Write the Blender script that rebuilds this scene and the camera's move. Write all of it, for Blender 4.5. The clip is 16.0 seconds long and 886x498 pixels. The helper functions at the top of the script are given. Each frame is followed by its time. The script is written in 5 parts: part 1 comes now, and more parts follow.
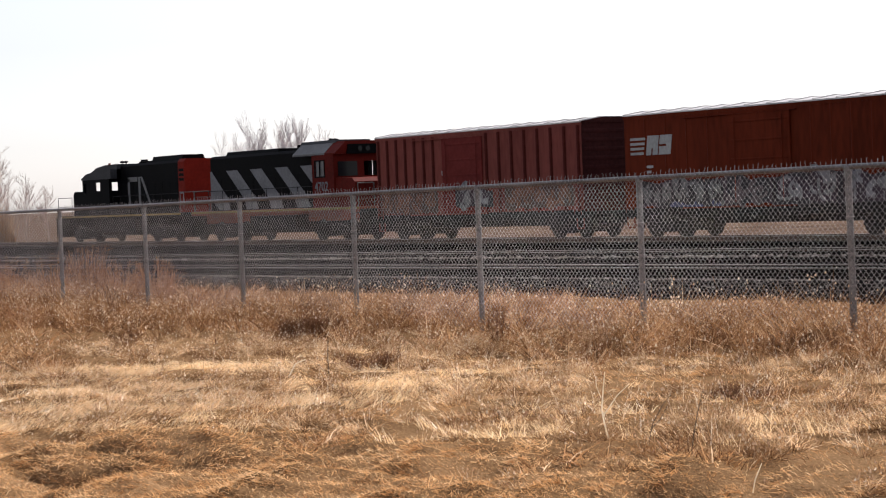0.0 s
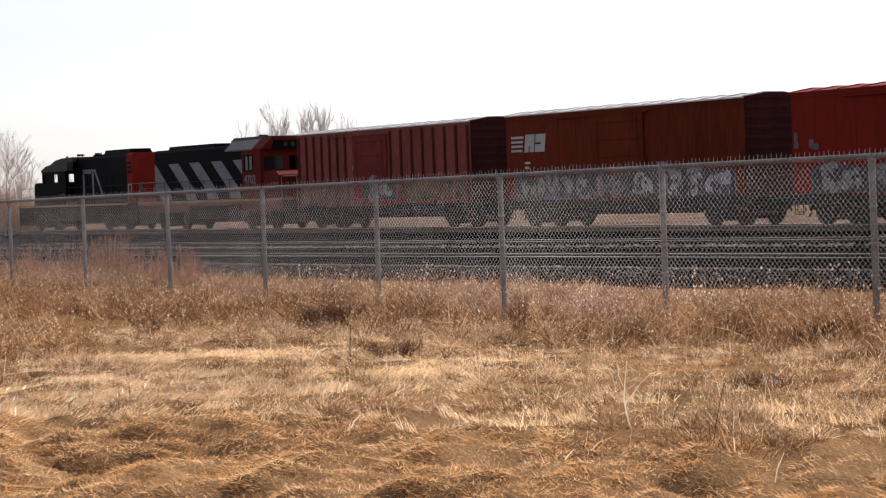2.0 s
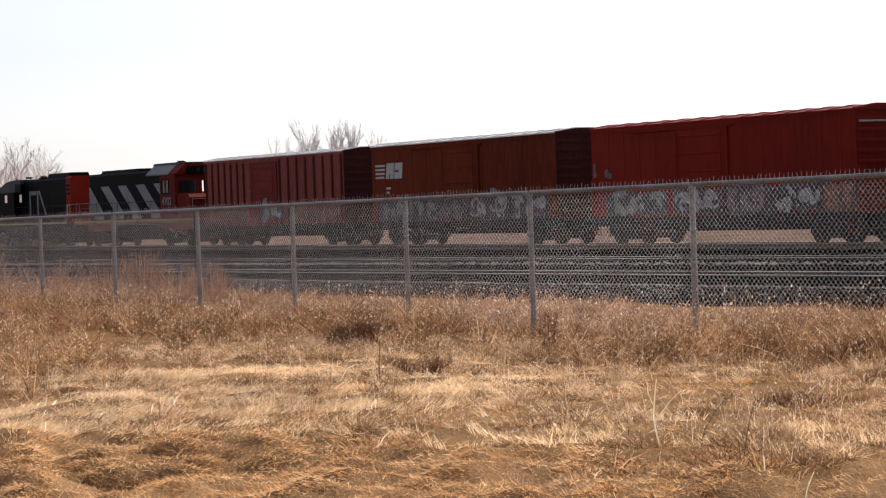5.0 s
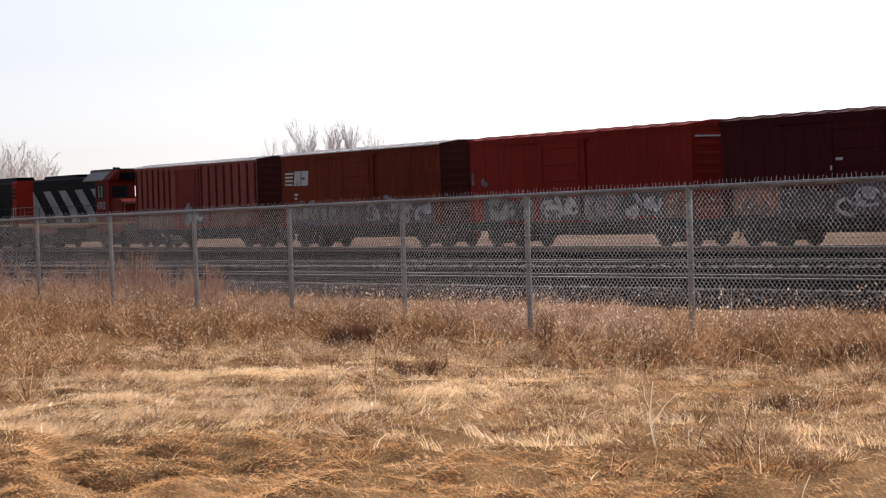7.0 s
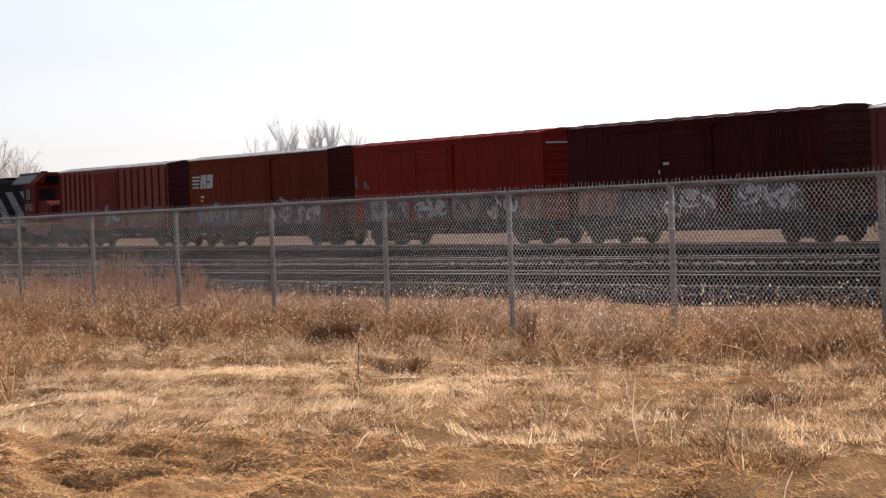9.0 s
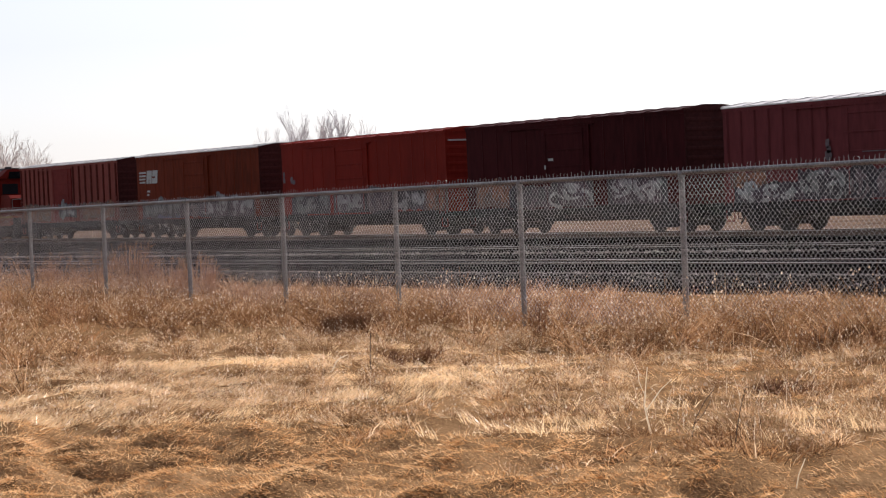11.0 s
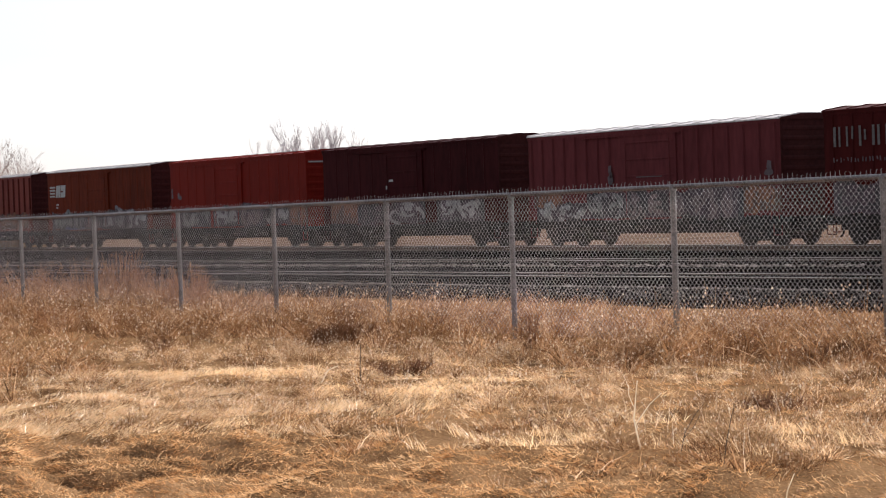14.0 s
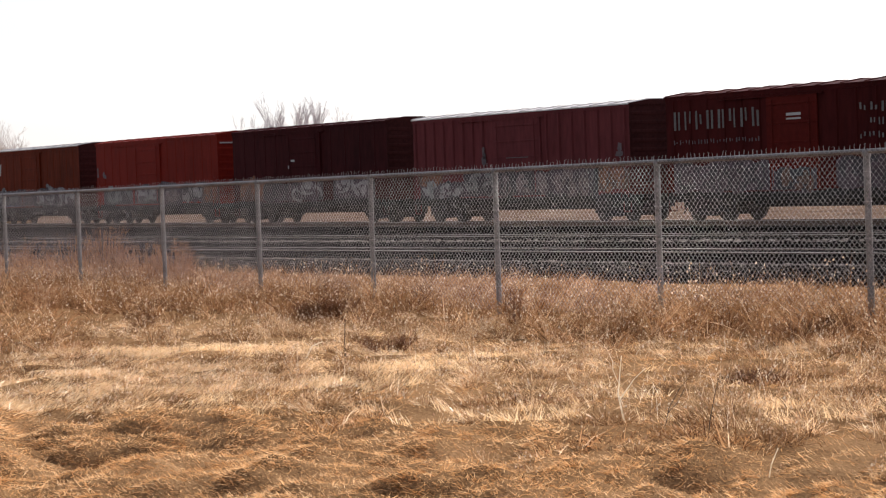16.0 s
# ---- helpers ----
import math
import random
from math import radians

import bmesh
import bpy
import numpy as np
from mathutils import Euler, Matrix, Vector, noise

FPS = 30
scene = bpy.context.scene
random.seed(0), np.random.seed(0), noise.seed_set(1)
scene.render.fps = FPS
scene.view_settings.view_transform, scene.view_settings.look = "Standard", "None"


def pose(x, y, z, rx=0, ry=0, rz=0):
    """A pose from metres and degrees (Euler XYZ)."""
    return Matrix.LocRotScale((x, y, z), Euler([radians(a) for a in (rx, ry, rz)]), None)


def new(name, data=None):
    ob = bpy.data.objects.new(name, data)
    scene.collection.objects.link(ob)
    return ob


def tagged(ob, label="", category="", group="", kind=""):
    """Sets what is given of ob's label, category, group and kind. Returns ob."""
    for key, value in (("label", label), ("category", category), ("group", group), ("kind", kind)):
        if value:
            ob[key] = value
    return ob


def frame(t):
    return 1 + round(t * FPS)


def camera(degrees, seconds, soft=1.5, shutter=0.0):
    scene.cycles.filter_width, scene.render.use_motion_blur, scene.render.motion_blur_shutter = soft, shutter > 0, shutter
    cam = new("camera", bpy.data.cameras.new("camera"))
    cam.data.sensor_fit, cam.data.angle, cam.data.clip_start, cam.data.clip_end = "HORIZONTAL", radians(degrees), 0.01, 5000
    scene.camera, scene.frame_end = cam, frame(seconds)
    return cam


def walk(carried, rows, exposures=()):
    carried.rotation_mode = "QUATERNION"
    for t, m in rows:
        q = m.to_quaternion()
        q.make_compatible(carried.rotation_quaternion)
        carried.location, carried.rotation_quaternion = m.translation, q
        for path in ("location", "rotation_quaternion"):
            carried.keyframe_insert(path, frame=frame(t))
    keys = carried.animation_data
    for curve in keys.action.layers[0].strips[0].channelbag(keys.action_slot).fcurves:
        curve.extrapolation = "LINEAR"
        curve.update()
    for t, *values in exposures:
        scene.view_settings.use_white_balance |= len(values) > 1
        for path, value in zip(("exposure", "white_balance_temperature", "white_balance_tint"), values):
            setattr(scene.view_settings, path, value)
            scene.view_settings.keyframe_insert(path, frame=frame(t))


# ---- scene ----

# ---- camera: hand held on one spot, small turns ----
EYE_Z = 1.733
cam = camera(24.25, 16.0, soft=1.2)
TURNS = [  # seconds, yaw, pitch, lean
    (0, 55.386, -1.489, 2.310),
    (0.5, 55.748, -1.349, 2.214),
    (1, 55.755, -1.621, 2.130),
    (1.5, 55.926, -1.840, 2.330),
    (2, 56.020, -1.785, 2.192),
    (2.5, 56.485, -1.562, 2.444),
    (3, 56.488, -1.636, 2.384),
    (3.5, 56.584, -1.728, 2.397),
    (4, 57.089, -1.772, 2.387),
    (4.5, 57.020, -1.427, 2.222),
    (4.7, 56.860, -1.264, 2.098),
    (6.8, 56.765, -1.351, 1.978),
    (7, 56.731, -1.219, 1.904),
    (7.5, 56.277, -0.892, 1.848),
    (8, 56.156, -0.974, 1.873),
    (8.5, 56.274, -1.208, 1.933),
    (9, 56.239, -1.296, 2.133),
    (11.5, 56.590, -1.591, 2.472),
    (12, 56.001, -1.535, 2.239),
    (12.5, 55.191, -2.011, 2.221),
    (13, 56.250, -1.800, 2.387),
    (13.5, 56.735, -1.196, 2.354),
    (14, 56.297, -1.250, 1.969),
    (14.5, 55.715, -1.394, 1.804),
    (15, 55.790, -1.798, 1.909),
    (15.5, 55.981, -2.129, 1.952),
    (16, 55.883, -1.943, 2.063),
]


def held(yaw, pitch, lean):
    return pose(0, 0, EYE_Z, 0, 0, yaw) @ pose(0, 0, 0, 90 + pitch) @ pose(0, 0, 0, 0, 0, -lean)


SHADES = [(0, 0.75, 6350, 16), (4.7, 0.75, 6350, 16), (7.5, 0.67, 6300, 17), (9.2, 0.67, 6300, 17), (11.5, 0.75, 6350, 17), (16, 0.82, 6450, 17)]  # stops, kelvin, tint
walk(cam, [(t, held(a, b, c)) for t, a, b, c in TURNS], SHADES)

# ---- light: high spring sun behind the train, bright hazy sky ----
SUN_AZ, SUN_EL = 104.0, 35.0  # degrees from +X counter-clockwise, and above the horizon
world = bpy.data.worlds.new("sky")
scene.world = world
world.use_nodes = True
wn, wl = world.node_tree.nodes, world.node_tree.links
sky = wn.new("ShaderNodeTexSky")
sky.sky_type, sky.sun_disc = "NISHITA", False
sky.sun_elevation = radians(SUN_EL)
sky.sun_rotation = radians(90 - SUN_AZ)
sky.air_density, sky.dust_density, sky.ozone_density = 1.0, 0.7, 2.0
wn["Background"].inputs["Strength"].default_value = 0.088
haze = wn.new("ShaderNodeHueSaturation")  # thin white haze takes most of the colour out
haze.inputs["Saturation"].default_value = 0.32
wl.new(sky.outputs["Color"], haze.inputs["Color"])
wl.new(haze.outputs["Color"], wn["Background"].inputs["Color"])
sun = new("sun", bpy.data.lights.new("sun", "SUN"))
sun.data.energy, sun.data.angle, sun.data.color = 5.0, radians(0.6), (1.0, 0.93, 0.82)
sun_way = Vector((math.cos(radians(SUN_AZ)) * math.cos(radians(SUN_EL)), math.sin(radians(SUN_AZ)) * math.cos(radians(SUN_EL)), math.sin(radians(SUN_EL))))
sun.rotation_mode = "QUATERNION"
sun.rotation_quaternion = sun_way.to_track_quat("Z", "Y")

# ---- materials ----
def mat(name, rgb, rough=0.7, metal=0.0, vary=0.25, grain=8.0, stain=0.8, bump=0.0, bump_scale=60.0, rgb2=None, spec=0.4, per_object=0.0, stretch=(1, 1, 1)):
    """Two scales of variation (stains and grain) between rgb and rgb2, with bump."""
    m = bpy.data.materials.new(name)
    m.use_nodes = True
    n, l = m.node_tree.nodes, m.node_tree.links
    b = n["Principled BSDF"]
    b.inputs["Roughness"].default_value, b.inputs["Metallic"].default_value = rough, metal
    b.inputs["Specular IOR Level"].default_value = spec
    rgb2 = rgb2 or tuple(c * (1 - vary * 1.6) for c in rgb)
    co = n.new("ShaderNodeTexCoord")
    mp = n.new("ShaderNodeMapping")
    mp.inputs["Scale"].default_value = stretch
    l.new(co.outputs["Object"], mp.inputs["Vector"])
    big, fine = n.new("ShaderNodeTexNoise"), n.new("ShaderNodeTexNoise")
    big.inputs["Scale"].default_value, big.inputs["Detail"].default_value = stain, 6
    fine.inputs["Scale"].default_value, fine.inputs["Detail"].default_value = grain, 5
    for x in (big, fine):
        l.new(mp.outputs["Vector"], x.inputs["Vector"])
    add = n.new("ShaderNodeMath")
    add.operation = "ADD"
    l.new(big.outputs["Fac"], add.inputs[0]), l.new(fine.outputs["Fac"], add.inputs[1])
    last = add.outputs[0]
    if per_object:
        info, mul, ad2 = n.new("ShaderNodeObjectInfo"), n.new("ShaderNodeMath"), n.new("ShaderNodeMath")
        mul.operation, ad2.operation = "MULTIPLY_ADD", "ADD"
        mul.inputs[1].default_value, mul.inputs[2].default_value = per_object, -per_object / 2
        l.new(info.outputs["Random"], mul.inputs[0])
        l.new(last, ad2.inputs[0]), l.new(mul.outputs[0], ad2.inputs[1])
        last = ad2.outputs[0]
    ramp = n.new("ShaderNodeValToRGB")
    ramp.color_ramp.elements[0].position, ramp.color_ramp.elements[1].position = 0.36, 0.62
    ramp.color_ramp.elements[0].color, ramp.color_ramp.elements[1].color = (*rgb2, 1), (*rgb, 1)
    half = n.new("ShaderNodeMath")
    half.operation = "MULTIPLY"
    half.inputs[1].default_value = 0.5
    l.new(last, half.inputs[0]), l.new(half.outputs[0], ramp.inputs["Fac"])
    l.new(ramp.outputs["Color"], b.inputs["Base Color"])
    if bump:
        bn, bu = n.new("ShaderNodeTexNoise"), n.new("ShaderNodeBump")
        bn.inputs["Scale"].default_value, bn.inputs["Detail"].default_value = bump_scale, 6
        bu.inputs["Strength"].default_value, bu.inputs["Distance"].default_value = bump, 0.02
        l.new(mp.outputs["Vector"], bn.inputs["Vector"])
        l.new(bn.outputs["Fac"], bu.inputs["Height"]), l.new(bu.outputs["Normal"], b.inputs["Normal"])
    return m


def islands(name, stops, rough=0.6, glow=0.0, spec=0.3, sheen=0.0):
    """Many small pieces, each with its own colour; glow: share of light that passes through."""
    m = bpy.data.materials.new(name)
    m.use_nodes = True
    n, l = m.node_tree.nodes, m.node_tree.links
    b = n["Principled BSDF"]
    b.inputs["Roughness"].default_value, b.inputs["Specular IOR Level"].default_value = rough, spec
    g, ramp = n.new("ShaderNodeNewGeometry"), n.new("ShaderNodeValToRGB")
    els = ramp.color_ramp.elements
    while len(els) < len(stops):
        els.new(0.5)
    for e, (p, c) in zip(els, stops):
        e.position, e.color = p, (*c, 1)
    l.new(g.outputs["Random Per Island"], ramp.inputs["Fac"])
    l.new(ramp.outputs["Color"], b.inputs["Base Color"])
    if glow:
        tr, mix = n.new("ShaderNodeBsdfTranslucent"), n.new("ShaderNodeMixShader")
        mix.inputs["Fac"].default_value = glow
        l.new(ramp.outputs["Color"], tr.inputs["Color"])
        l.new(b.outputs["BSDF"], mix.inputs[1]), l.new(tr.outputs["BSDF"], mix.inputs[2])
        l.new(mix.outputs["Shader"], n["Material Output"].inputs["Surface"])
    return m


GALV = mat("galvanised_steel", (0.23, 0.22, 0.22), 0.3, 0.6, 0.4, 30, 3, spec=0.6)
WIRE = mat("galvanised_wire", (0.31, 0.281, 0.28), 0.28, 0.2, 0.25, 60, 4, spec=0.75)
RAIL_SIDE = mat("rusty_rail_steel", (0.09, 0.055, 0.04), 0.8, 0.2, 0.3, 20, 2)
RAIL_TOP = mat("polished_rail_head", (0.5, 0.48, 0.46), 0.28, 1.0, 0.15, 30, 2)
TIE = mat("weathered_sleeper_wood", (0.075, 0.058, 0.047), 0.9, 0, 0.35, 25, 2, 0.4, per_object=0.3)
# Nearly black: the shade of the backlit bank faces is put into the cinders.
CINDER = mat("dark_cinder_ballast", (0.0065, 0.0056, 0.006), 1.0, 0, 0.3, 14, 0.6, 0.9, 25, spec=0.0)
PAINT_1 = mat("faded_oxide_red_paint", (0.24, 0.068, 0.054), 0.6, 0, 0.22, 6, 0.5, 0.05, 30, stretch=(1, 1, 0.25), spec=0.03)
# Side posts get a darker copy of the red, which paints in their shaded faces.
POST_SHADE_1 = mat("less_faded_oxide_red_paint", (0.105, 0.022, 0.018), 0.6, 0, 0.25, 6, 0.5, spec=0.03)
DOOR_1 = mat("redder_door_paint", (0.19, 0.034, 0.029), 0.6, 0, 0.2, 6, 0.5, spec=0.03)
PAINT_2 = mat("dark_oxide_red_paint", (0.14, 0.023, 0.009), 0.55, 0, 0.28, 5, 0.4, 0.05, 30, stretch=(1, 1, 0.25), spec=0.03)
PAINT_3 = mat("bright_oxide_red_paint", (0.18, 0.0155, 0.0095), 0.5, 0, 0.2, 5, 0.4, 0.05, 30, stretch=(1, 1, 0.25), spec=0.03)
PAINT_4 = mat("dark_maroon_paint", (0.048, 0.008, 0.009), 0.6, 0, 0.3, 5, 0.4, 0.05, 30, stretch=(1, 1, 0.25), spec=0.03)
PAINT_5 = mat("dusty_maroon_paint", (0.138, 0.034, 0.036), 0.6, 0, 0.22, 5, 0.5, 0.05, 30, stretch=(1, 1, 0.25), spec=0.03)
PAINT_6 = mat("weathered_maroon_paint", (0.062, 0.0092, 0.0085), 0.6, 0, 0.3, 5, 0.5, 0.05, 30, stretch=(1, 1, 0.25), spec=0.03)
DOOR_6 = mat("red_door_paint", (0.1, 0.0115, 0.0085), 0.55, 0, 0.2, 5, 0.4, spec=0.03)
ROOF = mat("galvanised_roof_sheet", (0.62, 0.6, 0.59), 0.45, 0.5, 0.3, 6, 0.7, 0.05)
BLACK = mat("black_engine_paint", (0.0048, 0.0046, 0.0054), 0.6, 0, 0.3, 6, 0.8, spec=0.04)
WHITE = mat("worn_white_paint", (0.42, 0.41, 0.39), 0.55, 0, 0.2, 9, 1.2)
STRIPE = mat("grey_white_stripe_paint", (0.19, 0.19, 0.2), 0.6, 0, 0.25, 9, 1.0)
RED = mat("engine_red_paint", (0.22, 0.018, 0.01), 0.55, 0, 0.2, 7, 0.8, spec=0.04)
CABRED = mat("dull_cab_red_paint", (0.13, 0.0125, 0.0085), 0.55, 0, 0.25, 7, 0.8, spec=0.04)
ORANGE = mat("orange_frame_paint", (0.26, 0.05, 0.02), 0.55, 0, 0.25, 7, 0.8)
YELLOW = mat("yellow_sill_paint", (0.3, 0.2, 0.04), 0.6, 0, 0.25, 7, 0.8)
CABROOF = mat("grey_cab_roof_paint", (0.17, 0.17, 0.17), 0.6, 0, 0.2, 7, 0.8)
DARKGREY = mat("dark_grey_roof_paint", (0.045, 0.045, 0.048), 0.6, 0, 0.25, 7, 0.8, spec=0.2)
# Darker red for the car ends: the shade between cars is put into the colour.
END_SHADE = mat("black_car_cement", (0.055, 0.0125, 0.0115), 0.8, 0, 0.3, 6, 0.6, 0.1, 30, spec=0.1)
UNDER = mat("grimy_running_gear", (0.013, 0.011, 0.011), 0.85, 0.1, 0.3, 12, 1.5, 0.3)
WHEEL = mat("worn_wheel_steel", (0.035, 0.028, 0.025), 0.65, 0.4, 0.3, 12, 1.5)
GLASS = mat("dark_cab_glass", (0.012, 0.013, 0.015), 0.12, 0, 0.1, 3, 1, spec=0.2)
# Pale pane colour stands in for the sky that shows through the cab.
SKY_PANE = mat("dusty_window_glass", (0.15, 0.155, 0.16), 0.3, 0, 0.3, 3, 1, spec=0.4)
TAGGREY = mat("pale_grey_spray_paint", (0.15, 0.15, 0.155), 0.7, 0, 0.3, 5, 1.4)
TAGBLUE = mat("blue_spray_paint", (0.065, 0.075, 0.16), 0.7, 0, 0.3, 5, 1.4)
TAGOCHRE = mat("orange_spray_paint", (0.2, 0.07, 0.03), 0.7, 0, 0.3, 5, 1.4)
WORN = mat("worn_letter_paint", (0.15, 0.135, 0.125), 0.6, 0, 0.35, 9, 1.2)
TAGPINK = mat("pinkish_white_spray_paint", (0.125, 0.09, 0.095), 0.7, 0, 0.3, 5, 1.4)


# ---- mesh helpers ----
def link(name, bm, material, parent=None, label="", kind=""):
    me = bpy.data.meshes.new(name)
    bm.to_mesh(me)
    bm.free()
    me.materials.append(material)
    ob = new(name, me)
    ob.parent = parent
    return tagged(ob, label, kind=kind)


def part(name, bm, material, parent, label=""):
    return link(name, bm, material, parent, label)


def smooth(ob, angle=40):
    """Round surfaces smooth, edges sharper than that angle kept."""
    ob.data.shade_smooth()
    ob.data.set_sharp_from_angle(angle=radians(angle))
    return ob


def put(ob, m, parent=None):
    """Another object on the same mesh."""
    o = new(ob.name.split(".")[0], ob.data)
    o.parent = parent or ob.parent
    o.matrix_basis = m
    for k in ("label", "kind"):
        if k in ob:
            o[k] = ob[k]
    return o


def box(bm, x0, x1, y0, y1, z0, z1, bevel=0.0):
    v = [bm.verts.new((x, y, z)) for x in (x0, x1) for y in (y0, y1) for z in (z0, z1)]
    fs = [bm.faces.new([v[i] for i in q]) for q in ((0, 1, 3, 2), (4, 6, 7, 5), (0, 4, 5, 1), (2, 3, 7, 6), (0, 2, 6, 4), (1, 5, 7, 3))]
    if bevel:
        es = list({e for f in fs for e in f.edges})
        bmesh.ops.bevel(bm, geom=es, offset=bevel, segments=1, affect="EDGES")
    return bm


def prism(bm, pts, lo, hi, axis="y"):
    """A closed outline drawn out along an axis. y: outline is (x, z); x: (y, z); z: (x, y)."""
    def at(p, q):
        return {"y": (p[0], q, p[1]), "x": (q, p[0], p[1]), "z": (p[0], p[1], q)}[axis]
    a = [bm.verts.new(at(p, lo)) for p in pts]
    b = [bm.verts.new(at(p, hi)) for p in pts]
    n = len(pts)
    bm.faces.new(a), bm.faces.new(b[::-1])
    for i in range(n):
        bm.faces.new((a[i], b[i], b[(i + 1) % n], a[(i + 1) % n]))
    bmesh.ops.recalc_face_normals(bm, faces=bm.faces[:])
    return bm


def tube(bm, p, q, r, sides=8, r2=None):
    p, q = Vector(p), Vector(q)
    d = (q - p).normalized()
    u = d.orthogonal().normalized()
    w = d.cross(u)
    r2 = r if r2 is None else r2
    rings = []
    for c, rr in ((p, r), (q, r2)):
        rings.append([bm.verts.new(c + (u * math.cos(t) + w * math.sin(t)) * rr) for t in (2 * math.pi * i / sides for i in range(sides))])
    for i in range(sides):
        j = (i + 1) % sides
        bm.faces.new((rings[0][i], rings[0][j], rings[1][j], rings[1][i]))
    bm.faces.new(rings[0][::-1]), bm.faces.new(rings[1])
    return bm


def B():
    return bmesh.new()


def empty(name, m, label, category, group=""):
    ob = new(name)
    ob.empty_display_size = 0.3
    ob.matrix_basis = m
    return tagged(ob, label, category, group)


def arrays(name, co, faces, material, kind="", label="", parent=None):
    """A mesh from numpy arrays; faces is (n, 3) or (n, 4)."""
    me = bpy.data.meshes.new(name)
    me.from_pydata(co.tolist() if hasattr(co, "tolist") else co, [], faces.tolist() if hasattr(faces, "tolist") else faces)
    me.materials.append(material)
    ob = new(name, me)
    ob.parent = parent
    return tagged(ob, label, kind=kind)

# ---- ground ----
FENCE_Y, TRAIN_Y, RAIL_Z = 15.267, 53.55, -0.237
SLOPE = 0.0057


def fall(x):
    """The field falls gently along the line, to the left."""
    return SLOPE * (np.clip(x, -95, 30) + 20)


def felt_edge(x, y):
    """Metres past the edge of the close-cropped felt, which runs slantwise over the field."""
    b = np.degrees(np.arctan2(y, x)) % 360
    return np.hypot(x, y) - np.where((b > 100) & (b < 190), 11.1 + 0.215 * (b - 134.5), 14.0)


def bumps(x, y):
    x, y = np.asarray(x, float), np.asarray(y, float)
    wx, wy = x + 0.35 * np.sin(1.3 * y + 0.4 * x), y + 0.35 * np.sin(1.1 * x - 0.5 * y + 2)
    near = 0.35 + 0.65 * np.clip((0.8 - felt_edge(x, y)) / 1.6, 0, 1)
    h = 0.05 * np.sin(0.9 * wx + 0.5 * wy + 1.0) * np.sin(0.7 * wy - 0.35 * wx) + 0.075 * np.sin(2.3 * wx - 1.5 * wy + 0.6) * np.cos(1.9 * wy + 0.9 * wx + 2)
    h = h + 0.045 * np.sin(5.1 * wx + 2.7 * wy) * np.sin(4.4 * wy - 3.1 * wx + 1.0)
    h = h * near
    close = np.clip((1.6 - felt_edge(x, y)) / 1.8, 0.2, 1)  # tussocks: round tops with creases between
    h = h + close * (0.05 * np.sqrt(np.abs(np.sin(3.1 * wx + 1.9 * wy + 0.5) * np.sin(2.9 * wy - 1.6 * wx + 1.3)) + 0.01) + 0.045 * np.abs(np.sin(6.7 * wx - 3.9 * wy) * np.sin(6.1 * wy + 4.3 * wx + 0.8)) - 0.045)
    h = h + close * 0.04 * (np.abs(np.sin(9.3 * wx + 5.1 * wy + 0.3) * np.sin(8.7 * wy - 4.9 * wx)) - 0.3)
    for cx, cy, r, d in HOLLOWS:
        h = h + d * np.exp(-((x - cx) ** 2 + (y - cy) ** 2) / (r * r))
    return h


HOLLOWS = [(-12.37, 5.65, 0.28, -0.42), (-12.92, 5.45, 0.18, -0.12), (-14.3, 6.06, 0.24, -0.22), (-16.2, 7.9, 0.3, -0.26), (-10.95, 6.02, 0.35, -0.1), (-8.5, 7.1, 0.35, -0.08), (-11.2, 6.6, 0.35, 0.08), (-13.2, 6.3, 0.5, 0.08), (-16.7, 7.5, 0.6, 0.1)]


def ground_z(x, y):
    x, y = np.asarray(x, float), np.asarray(y, float)
    near = np.clip((21.5 - y) / 2.0, 0, 1)
    bed = np.where((y > 23.2) & (y < 45.5), -0.05, 0.0)
    far = np.clip((y - 44.5) / 4.0, 0, 1)
    base = fall(x) * (1 - far) + far * (RAIL_Z - 0.42)
    return base + bumps(x, y) * near + bed


def ground():
    xs = np.unique(np.concatenate([np.arange(-2500, -140, 60.0), np.arange(-140, -45, 4.0), np.arange(-45, -20, 0.25), np.arange(-20, -5, 0.09), np.arange(-5, -2, 0.25), np.arange(-2, 40, 4.0), np.arange(40, 2501, 60.0)]))
    ys = np.unique(np.concatenate([np.arange(-2500, -20, 80.0), np.arange(-20, 3, 2.0), np.arange(3, 11, 0.09), np.arange(11, 24, 0.25), np.arange(24, 70, 1.0), np.arange(70, 2501, 50.0)]))
    X, Y = np.meshgrid(xs, ys)
    Z = ground_z(X, Y) - np.where((Y > 21.3) & (Y < 55.0) & (X > -250) & (X < 38), np.clip((Y - 21.2) * 0.12, 0, 0.3), 0.0)
    co = np.stack([X.ravel(), Y.ravel(), Z.ravel()], 1)
    nx, ny = len(xs), len(ys)
    i = (np.arange(ny - 1)[:, None] * nx + np.arange(nx - 1)[None, :]).ravel()
    ob = arrays("ground", co, np.stack([i, i + 1, i + nx + 1, i + nx], 1), SOIL, "structure", "dry straw-coloured field with matted dead grass")
    for p in ob.data.polygons:
        p.use_smooth = True
    return ob


SOIL = mat("dry_thatch_soil", (0.31, 0.19, 0.1), 0.95, 0, 0.3, 45, 1.2, 1.0, 90, rgb2=(0.11, 0.062, 0.03), spec=0.0)
ground()


FIELD = mat("pale_dead_field", (0.14, 0.1, 0.077), 0.95, 0, 0.3, 1.6, 0.3, 0.8, 6, rgb2=(0.05, 0.034, 0.026), spec=0.0)


